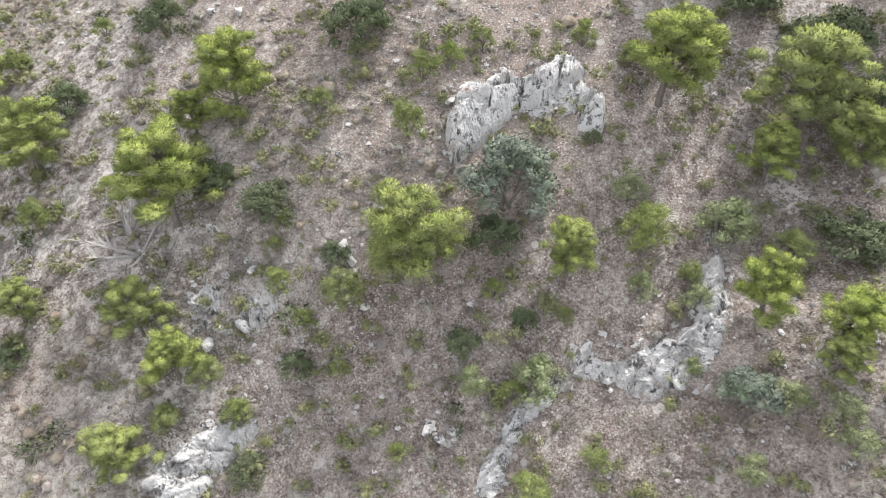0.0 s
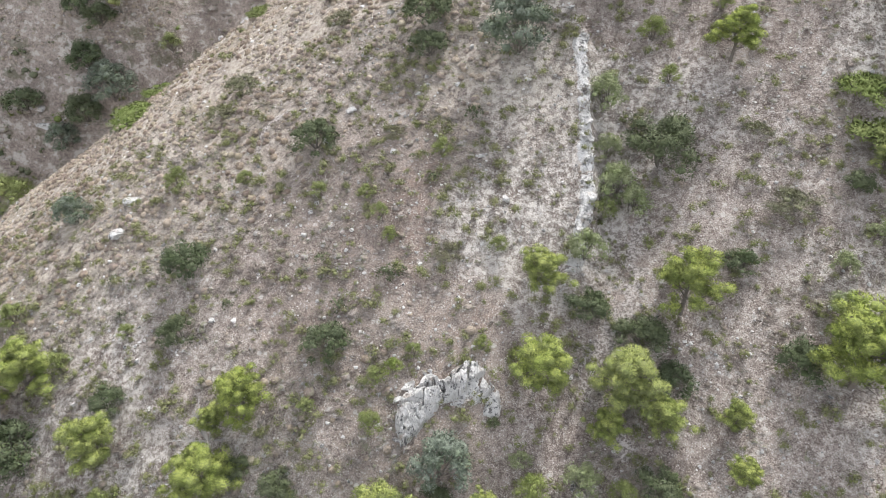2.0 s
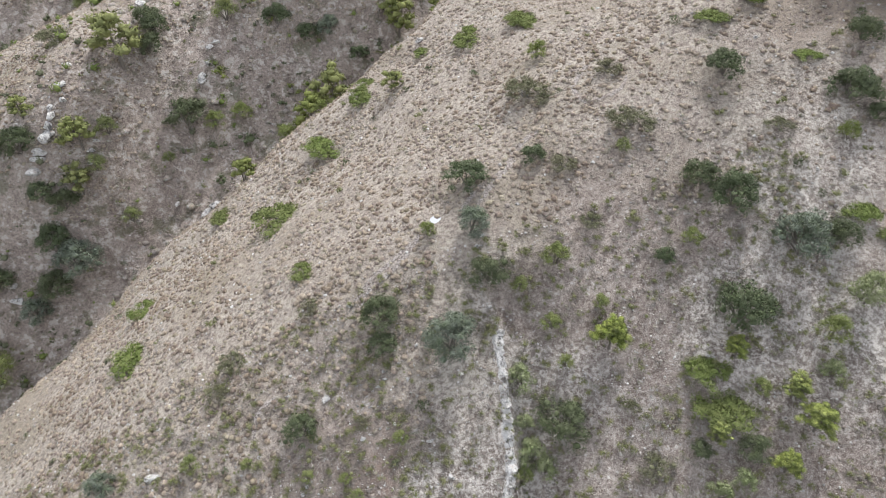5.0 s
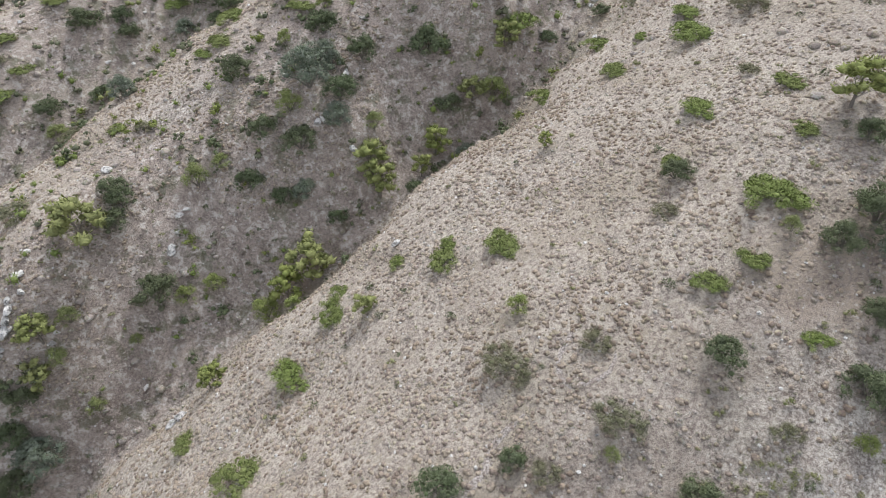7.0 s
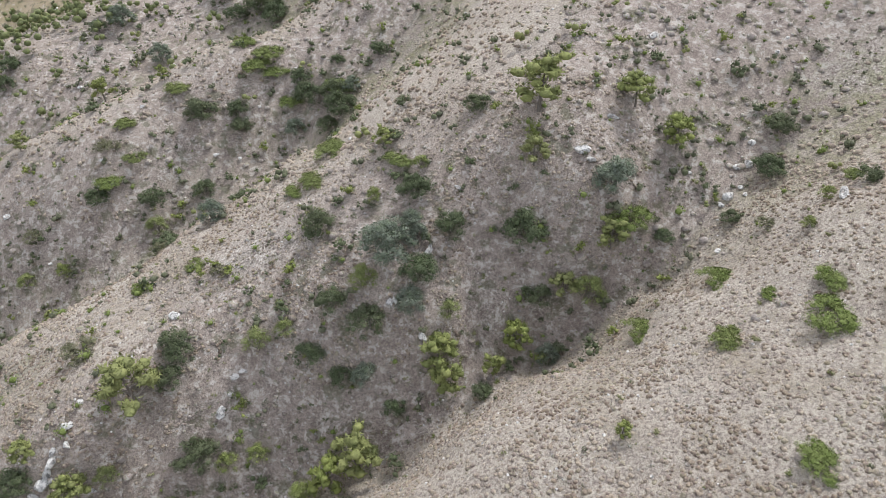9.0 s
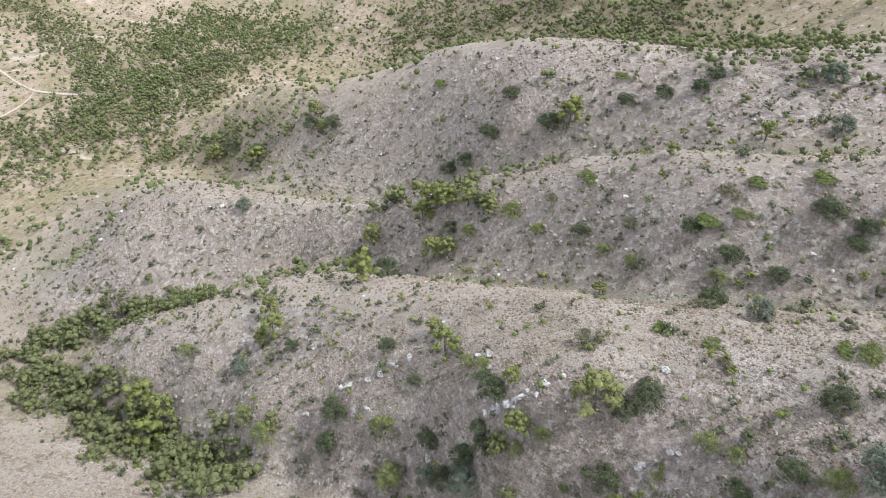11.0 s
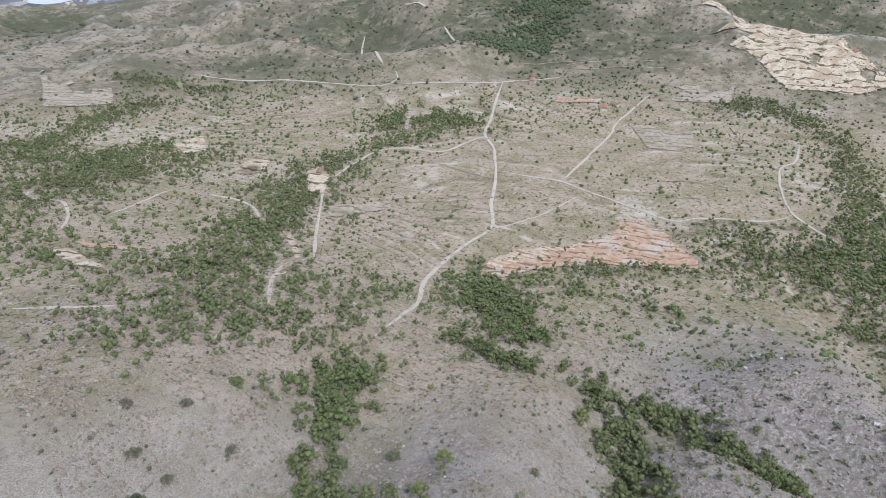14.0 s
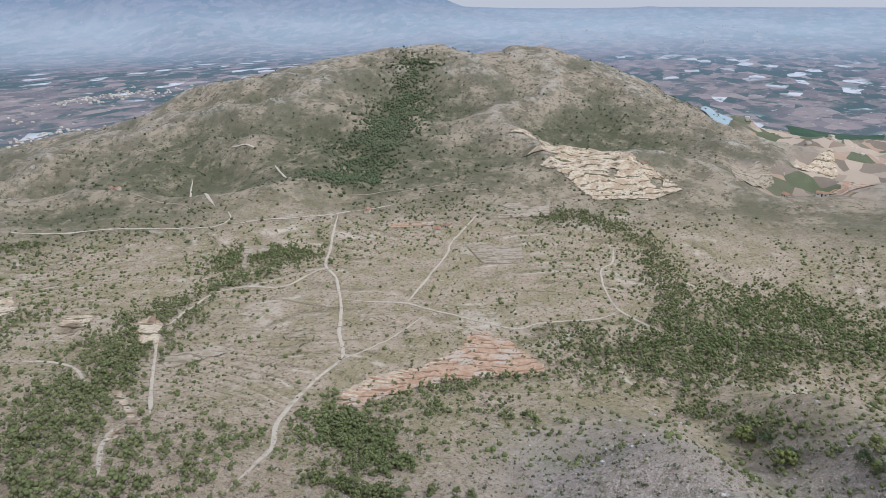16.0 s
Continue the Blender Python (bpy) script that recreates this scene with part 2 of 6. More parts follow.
# Terrace banks: width, then the line on the plan.
BANKS = dict(
    a=(1.6, [(-286, -227), (-309, -231), (-333, -235), (-346, -227), (-344, -205)]),
    b=(1.6, [(-281, -217), (-302, -219), (-324, -223), (-335, -215), (-334, -196)]),
    c=(1.6, [(-296, -239), (-322, -246), (-348, -250), (-363, -239), (-359, -212)]),
    d=(1.4, [(-368, -208), (-365, -179), (-366, -153)]),
    e=(1.4, [(-306, -174), (-318, -153), (-337, -139)]),
    f=(1.8, [(-198, -160), (-230, -160), (-252, -151), (-275, -136)]),
    g=(1.6, [(-212, -169), (-242, -165), (-264, -155)]),
    h=(1.2, [(-320, -123), (-331, -112), (-340, -98)]),
    i=(1.2, [(-355, -131), (-372, -113)]),
    j=(1.4, [(-460, -138), (-483, -116)]),
    k=(1.4, [(-414, -158), (-439, -120)]),
    l=(2.0, [(-659, -233), (-690, -170), (-705, -120)]),
    m=(2.0, [(-674, -232), (-705, -181), (-717, -144)]),
    n=(2.0, [(-652, -279), (-675, -247), (-690, -210)]),
    o=(1.8, [(-423, -62), (-437, -31), (-442, 2)]),
    p=(1.6, [(-401, -48), (-415, -18)]),
    q=(1.6, [(-291, -165), (-306, -139)]),
    r=(2.0, [(-551, -495), (-552, -445), (-539, -406)]),
    s=(2.0, [(-563, -543), (-556, -499), (-568, -473)]),
    t=(1.8, [(-369, -458), (-391, -439), (-403, -409)]),
    u=(1.8, [(-336, -414), (-352, -386)]),
    v=(1.6, [(-320, -35), (-330, -24), (-329, -9)]),
    w=(1.8, [(-201, -248), (-230, -243), (-251, -235)]),
    x=(1.6, [(-208, -321), (-239, -322)]),
    y=(1.8, [(-291, -185), (-308, -170), (-315, -149)]),
    z=(1.8, [(-258, -165), (-289, -149)]),
)

# Plants that stand by themselves: east, north, width of the crown.
PINES_A = [(-0.8, 15.2, 3.7), (-7.0, 20.7, 3.0), (-8.6, 20.6, 1.8), (-8.9, 17.8, 3.7), (-14.8, 20.8, 3.3), (6.9, 19.5, 3.7), (11.0, 18.4, 3.9), (12.6, 17.2, 2.6), (9.9, 17.3, 2.1), (8.7, 13.0, 2.1), (10.1, 11.6, 2.1), (9.8, 10.8, 1.4), (-9.5, 11.4, 2.2), (-9.7, 14.9, 2.1), (-8.3, 13.6, 2.1), (-14.0, 15.7, 1.8), (3.7, 15.0, 1.9), (8.2, 23.6, 2.8), (14.7, 21.7, 3.5), (15.5, 16.4, 1.8), (14.9, 14.1, 1.8), (-23.0, 26.3, 3.2), (-19.2, 25.3, 3.6), (-21.0, 24.7, 2.4), (20.2, 32.5, 3.0), (28.7, 29.3, 2.2), (25.6, 25.1, 1.9), (31.7, 25.7, 2.4)]
PINES_B = [(32.0, 23.6, 2.8), (29.3, 22.1, 2.3), (24.8, 18.4, 2.7), (25.1, 20.2, 1.9), (20.8, 16.6, 4.8), (11.2, 69.9, 2.6), (-6.8, 74.7, 2.8), (16.8, 100.0, 5.5), (17.4, 97.8, 5.0), (6.2, 91.6, 6.2), (2.7, 90.1, 5.3), (-6.7, 76.3, 3.1), (26.8, 103.7, 4.6), (23.8, 99.9, 3.2), (-20.9, 96.3, 7.9), (-26.9, 87.5, 4.7), (-28.0, 84.5, 4.1), (39.1, 110.1, 4.3), (33.4, 107.6, 4.2), (55.9, 64.8, 5.3), (33.7, 80.4, 1.9), (30.8, 125.3, 8.2), (29.6, 118.3, 4.4), (44.1, 126.2, 5.6), (49.3, 121.8, 4.8), (9.3, 128.5, 3.1), (-50.9, 89.3, 5.1), (-57.0, 90.5, 4.3)]
PINES_C = [(-33.4, 90.8, 3.5), (-102.5, 71.1, 4.9), (-93.2, 68.6, 6.7), (-94.6, 65.6, 4.1), (-102.8, 39.1, 7.5), (-109.3, 36.2, 7.7), (-98.5, 35.2, 8.9), (-63.9, 158.0, 4.0), (-36.4, 168.0, 2.8), (-95.6, 131.6, 5.9), (-102.4, 118.4, 7.7), (-98.5, 120.3, 6.0), (-125.9, 110.6, 6.8), (-95.6, 93.5, 8.1), (-114.8, 122.3, 6.5), (-110.1, 127.5, 8.5), (-103.7, 130.4, 6.9), (-115.5, 125.2, 8.1), (-114.8, 175.2, 8.8), (-226.9, 106.5, 8.9), (-255.0, 95.6, 8.7), (-12.4, 206.1, 8.9), (-62.4, 192.4, 5.5), (-52.3, 130.1, 3.5), (-215.8, 131.0, 7.1), (-18.1, -44.7, 7.7), (-67.7, -13.3, 4.8), (-139.5, 0.6, 5.8)]
PINES_D = [(-38.5, -43.2, 6.2), (-38.3, -39.3, 6.1), (-81.5, -15.7, 5.1)]
PINES = PINES_A + PINES_B + PINES_C + PINES_D
YOUNG_PINES_A = [(5.9, 15.3, 1.9), (-1.1, 18.9, 1.4), (-4.0, 20.2, 1.0), (-3.1, 15.0, 1.6), (-5.2, 15.6, 1.1), (1.5, 14.8, 0.8), (2.0, 12.4, 1.0), (-0.7, 20.8, 1.2), (0.2, 21.1, 1.2), (1.3, 21.7, 1.0), (4.6, 21.4, 1.0), (-5.1, 17.1, 0.8), (-8.5, 12.4, 1.1), (-5.4, 16.6, 0.7), (-7.4, 13.6, 1.3), (2.4, 9.9, 1.5), (4.2, 10.4, 1.0), (-4.3, 14.7, 0.9), (-3.2, 13.5, 0.8), (-1.4, 11.5, 0.7), (-6.3, 12.6, 1.1), (7.1, 14.3, 0.8), (3.6, 14.0, 0.7), (-17.4, 25.9, 1.4), (-14.4, 18.9, 1.4), (-13.7, 26.5, 1.1), (10.1, 15.0, 1.5), (-42.8, 72.1, 6.3)]
YOUNG_PINES_B = [(-11.4, 34.5, 1.7), (-21.2, 29.9, 1.8), (-7.2, 33.0, 1.1), (-2.9, 30.7, 1.2), (0.3, 28.5, 1.1), (0.7, 27.2, 1.0), (3.9, 30.9, 1.3), (6.1, 25.7, 1.1), (12.2, 27.2, 1.5), (28.2, 37.1, 1.7), (18.0, 38.9, 2.3), (20.4, 35.1, 1.5), (16.7, 35.3, 1.9), (16.9, 32.6, 1.3), (15.1, 38.2, 1.5), (-0.4, 29.7, 1.0), (28.7, 19.6, 1.5), (29.7, 26.9, 1.6), (9.1, 43.9, 1.6), (45.1, 55.8, 1.8), (42.6, 40.4, 1.9), (23.5, 59.7, 2.3), (35.3, 28.3, 2.5), (25.8, 45.2, 1.5), (-6.7, 103.4, 4.1), (-10.8, 93.1, 3.3), (-17.3, 89.1, 2.0), (-0.5, 89.1, 4.7)]
YOUNG_PINES_C = [(-23.8, 89.6, 3.2), (36.2, 106.8, 5.1), (7.2, 107.5, 4.1), (18.2, 104.6, 3.2), (-25.7, 86.2, 3.2), (-23.0, 83.3, 2.9), (-6.7, 94.1, 3.3), (-44.0, 89.4, 3.4), (-40.4, 90.2, 3.3), (-108.5, 50.1, 4.5), (-49.7, 74.6, 4.7), (-76.5, 54.9, 5.1), (-68.7, 56.8, 6.1), (14.7, 122.7, 2.5), (8.2, 119.6, 2.5), (-51.3, 136.9, 3.1), (-59.2, 136.6, 3.9), (-78.7, 133.8, 4.2), (-88.9, 133.4, 5.8), (-34.2, 141.5, 4.6), (-96.7, 126.1, 4.5), (-3.3, 104.5, 2.9)]
YOUNG_PINES_GULLY = [(8.1, 92.8, 2.5), (3.7, 80.0, 2.5), (49.7, 124.0, 3.4), (9.3, 130.4, 2.4), (57.7, 101.7, 1.9), (61.1, 105.7, 2.0)]
YOUNG_PINES = YOUNG_PINES_A + YOUNG_PINES_B + YOUNG_PINES_C + YOUNG_PINES_GULLY
OAKS_A = [(2.0, 17.0, 3.3), (-2.8, 22.6, 2.5), (-14.4, 23.1, 2.2), (7.9, 10.7, 1.8), (-10.4, 28.7, 2.9), (15.5, 29.0, 4.5), (-18.8, 36.3, 2.7), (-25.0, 34.2, 2.9), (-27.9, 34.2, 2.6), (-36.9, 76.6, 4.7), (-2.9, 33.7, 2.8), (4.3, 38.8, 3.7), (8.8, 35.2, 4.6), (4.0, 36.8, 2.5), (12.7, 39.1, 3.6), (12.4, 42.8, 3.2), (13.3, 47.1, 3.8), (32.1, 38.4, 4.3), (35.5, 33.9, 4.8), (29.8, 31.4, 4.8), (51.7, 54.3, 5.7), (52.2, 50.8, 5.0), (35.8, 48.6, 3.3), (18.9, 47.4, 2.5), (10.4, 110.3, 8.5), (14.4, 107.8, 5.7), (18.6, 113.2, 5.1), (7.4, 99.3, 3.9)]
OAKS_B = [(7.9, 103.5, 5.5), (-30.5, 83.7, 4.9), (-30.5, 79.7, 6.7), (-16.5, 101.9, 4.1), (-32.6, 81.3, 5.0), (39.8, 114.9, 6.6), (-34.5, 88.1, 5.4), (-33.0, 84.6, 3.7), (-92.2, 58.9, 5.5), (-40.7, 79.4, 5.0), (3.0, 105.8, 4.8), (13.4, 105.0, 4.7), (-17.5, 103.4, 4.2), (-27.9, 160.0, 7.1), (-167.3, 84.4, 5.8), (-135.3, 167.9, 6.5), (-119.0, 170.7, 8.8), (-52.0, 205.8, 6.4), (-27.6, 218.1, 9.7), (-22.9, 212.3, 7.8), (-64.6, 217.8, 8.6), (-69.9, 215.5, 5.2)]
OAKS_GULLY = [(-17.5, 99.2, 4.4), (30.9, 102.2, 3.6), (22.1, 96.9, 3.0), (11.1, 96.5, 3.3), (-10.3, 159.1, 4.9), (46.3, 111.4, 2.9), (54.1, 111.1, 2.9), (13.5, 114.5, 4.0), (-37.8, 89.0, 3.1), (-33.7, 78.1, 5.4), (14.4, 112.9, 2.9), (-124.8, 106.0, 7.1), (-31.4, 137.3, 6.4), (-17.9, 127.4, 4.5), (-26.5, 148.6, 4.8), (-98.7, 131.9, 6.4), (0.9, 164.1, 4.3), (-3.5, 156.9, 4.8)]
OAKS = OAKS_A + OAKS_B + OAKS_GULLY
LENTISKS_A = [(-5.6, 17.6, 2.2), (-10.6, 25.3, 2.2), (0.6, 13.6, 1.3), (11.7, 14.8, 2.6), (-7.7, 18.7, 1.6), (-14.1, 14.5, 1.3), (1.5, 15.9, 2.0), (-3.4, 16.1, 1.1), (-4.6, 13.7, 1.3), (2.4, 14.0, 1.0), (-5.8, 11.3, 1.3), (4.7, 18.3, 0.7), (10.1, 22.4, 2.6), (12.5, 20.7, 3.2), (-20.1, 22.2, 4.3), (13.6, 18.8, 2.4), (18.0, 22.8, 2.0), (30.6, 40.9, 3.5), (24.3, 24.8, 1.9), (27.9, 23.6, 2.7), (19.1, 17.8, 2.8), (26.0, 36.6, 2.0), (48.0, 53.3, 3.7), (40.7, 66.1, 3.3), (47.7, 47.5, 3.5), (44.2, 43.0, 4.7), (45.8, 41.2, 2.8), (38.8, 33.8, 3.1)]
LENTISKS_B = [(28.5, 112.5, 6.5), (0.7, 116.5, 5.2), (-14.2, 92.9, 6.4), (30.4, 107.5, 4.2), (55.4, 61.3, 3.5), (4.3, 99.5, 3.9), (0.3, 101.4, 4.8), (22.4, 128.7, 4.0), (6.2, 170.6, 4.6), (-2.6, 163.9, 6.9), (-7.9, 164.1, 6.8), (63.4, 123.5, 5.2), (60.2, 117.9, 5.0), (67.6, 101.6, 5.1), (65.6, 106.5, 3.8), (-61.8, 83.0, 4.3), (-50.8, 82.6, 3.1), (-83.6, 69.6, 4.5), (-60.7, 69.9, 6.5), (-57.3, 66.0, 5.7), (13.8, 118.6, 5.7), (-1.4, 159.7, 7.2), (-21.3, 161.5, 4.8), (-20.6, 159.4, 5.4), (-2.3, 170.4, 3.6), (-9.6, 167.7, 4.8), (-35.5, 145.8, 5.9), (-45.3, 144.9, 4.8)]
LENTISKS_C = [(-103.7, 124.6, 5.4), (-89.2, 198.9, 6.5), (-39.6, 226.7, 7.2), (-34.0, 218.6, 6.6), (-136.1, 159.4, 6.7), (-67.3, 137.7, 6.0), (-27.1, -58.9, 4.8), (-61.4, 36.1, 4.3), (-34.8, -36.7, 4.1), (-69.0, 15.8, 3.2)]
LENTISKS_GULLY = [(-109.1, 106.5, 8.8), (-250.8, 103.6, 9.0), (-231.5, 109.2, 9.0), (-200.3, 132.3, 9.0), (-211.2, 127.8, 8.2), (-132.6, 159.7, 6.0), (-89.5, 204.0, 7.1), (-97.8, 194.0, 6.4), (-41.5, 230.0, 7.2), (-30.1, 221.9, 5.4), (-22.1, 215.6, 5.2), (-13.3, 214.5, 5.5), (-105.3, 187.5, 6.5), (-137.0, 152.8, 7.0), (-142.0, 148.9, 7.2), (-128.1, 121.0, 6.3)]
LENTISKS = LENTISKS_A + LENTISKS_B + LENTISKS_C + LENTISKS_GULLY
SPURGES_A = [(8.3, 15.5, 2.0), (5.6, 16.7, 1.2), (2.8, 12.5, 1.7), (5.8, 14.2, 1.0), (7.2, 13.6, 1.0), (0.8, 12.7, 1.2), (8.7, 10.5, 1.1), (7.6, 9.2, 1.0), (9.8, 9.1, 1.0), (6.8, 12.0, 0.7), (9.7, 9.9, 1.0), (10.5, 24.9, 2.2), (13.0, 28.1, 2.6), (13.5, 32.6, 2.5), (13.8, 27.2, 2.1), (12.9, 30.0, 1.8), (26.4, 22.3, 1.9), (24.6, 22.1, 1.9), (22.5, 21.6, 1.5), (21.7, 19.7, 1.8), (26.0, 20.6, 1.5), (38.6, 29.8, 3.6), (34.5, 26.2, 2.0), (39.9, 24.5, 2.6)]
SPURGES = SPURGES_A
MATS_A = [(26.7, 29.2, 3.9), (26.6, 26.8, 5.0), (-0.9, 46.6, 2.6), (45.7, 59.2, 5.7), (37.8, 54.5, 3.5), (41.4, 54.7, 3.0), (42.9, 47.7, 2.6), (25.2, 68.4, 4.5), (20.0, 70.4, 4.0), (8.1, 72.2, 4.0), (3.2, 67.9, 5.3), (-2.7, 57.8, 5.4), (-9.1, 67.9, 3.5), (-17.4, 48.8, 4.9), (-17.8, 57.7, 3.4), (41.1, 35.3, 3.2), (42.8, 33.2, 2.7), (41.1, 112.6, 6.6), (48.7, 99.3, 4.8), (46.0, 89.1, 4.3), (54.8, 88.0, 5.9), (39.9, 95.8, 4.6), (47.0, 73.3, 4.3), (54.5, 70.9, 3.7), (51.5, 64.3, 2.9), (56.5, 92.9, 4.6), (-16.3, 172.5, 6.6), (70.4, 92.6, 6.4)]
MATS_B = [(67.9, 90.6, 5.9), (51.3, 93.6, 2.6), (-18.7, 169.6, 6.6), (-1.3, 127.3, 5.1), (11.9, 125.0, 5.1), (1.3, 133.8, 6.5), (-25.4, 114.6, 3.3), (-17.3, 116.3, 3.2), (-33.0, 164.7, 5.6), (-41.4, 157.4, 4.9), (-39.2, 151.8, 4.9), (-43.2, 147.6, 6.1), (-11.2, 164.5, 6.0), (-1.8, 166.1, 6.8), (-76.7, 147.3, 6.4), (-112.3, 192.2, 5.5), (-205.3, 130.7, 6.5), (-167.9, 163.0, 6.6), (-71.9, -79.3, 6.5), (-55.4, 35.9, 4.8)]
MATS_GULLY = [(41.5, 67.8, 2.8), (20.9, 72.6, 2.6), (9.2, 74.8, 2.8), (15.9, 74.2, 2.7), (65.9, 108.6, 3.4), (69.5, 103.3, 3.5), (72.2, 88.0, 3.3), (-14.7, 169.0, 5.7), (-3.9, 126.2, 4.0), (-21.6, 175.0, 5.3)]
MATS = MATS_A + MATS_B + MATS_GULLY
DRY_BUSHES_A = [(21.2, 24.9, 3.3), (-9.0, 39.4, 2.5), (1.6, 32.8, 1.8), (21.7, 40.8, 2.5), (20.5, 28.7, 1.8), (3.6, 25.9, 2.0), (27.2, 47.2, 4.6), (27.9, 53.6, 3.3), (21.0, 54.8, 5.4), (21.0, 45.9, 3.0), (-1.0, 42.6, 2.5), (-7.8, 41.4, 3.1), (37.8, 42.6, 2.7), (38.1, 62.8, 3.1), (60.4, 87.2, 5.5), (53.3, 75.8, 3.2), (56.0, 106.1, 3.6), (-30.3, 103.6, 6.4), (-13.4, 114.0, 3.5), (-43.9, 152.3, 6.5), (-26.8, 126.3, 5.1), (-81.4, 140.4, 5.6), (-58.3, 142.6, 5.1), (-55.3, -77.6, 4.8), (-44.6, -85.7, 4.7), (-36.2, -60.8, 4.3), (-92.3, 4.3, 3.8), (-81.4, -32.0, 5.5)]
DRY_BUSHES_B = [(-53.0, -60.1, 4.5), (-35.6, -70.4, 5.1)]
DRY_BUSHES = DRY_BUSHES_A + DRY_BUSHES_B

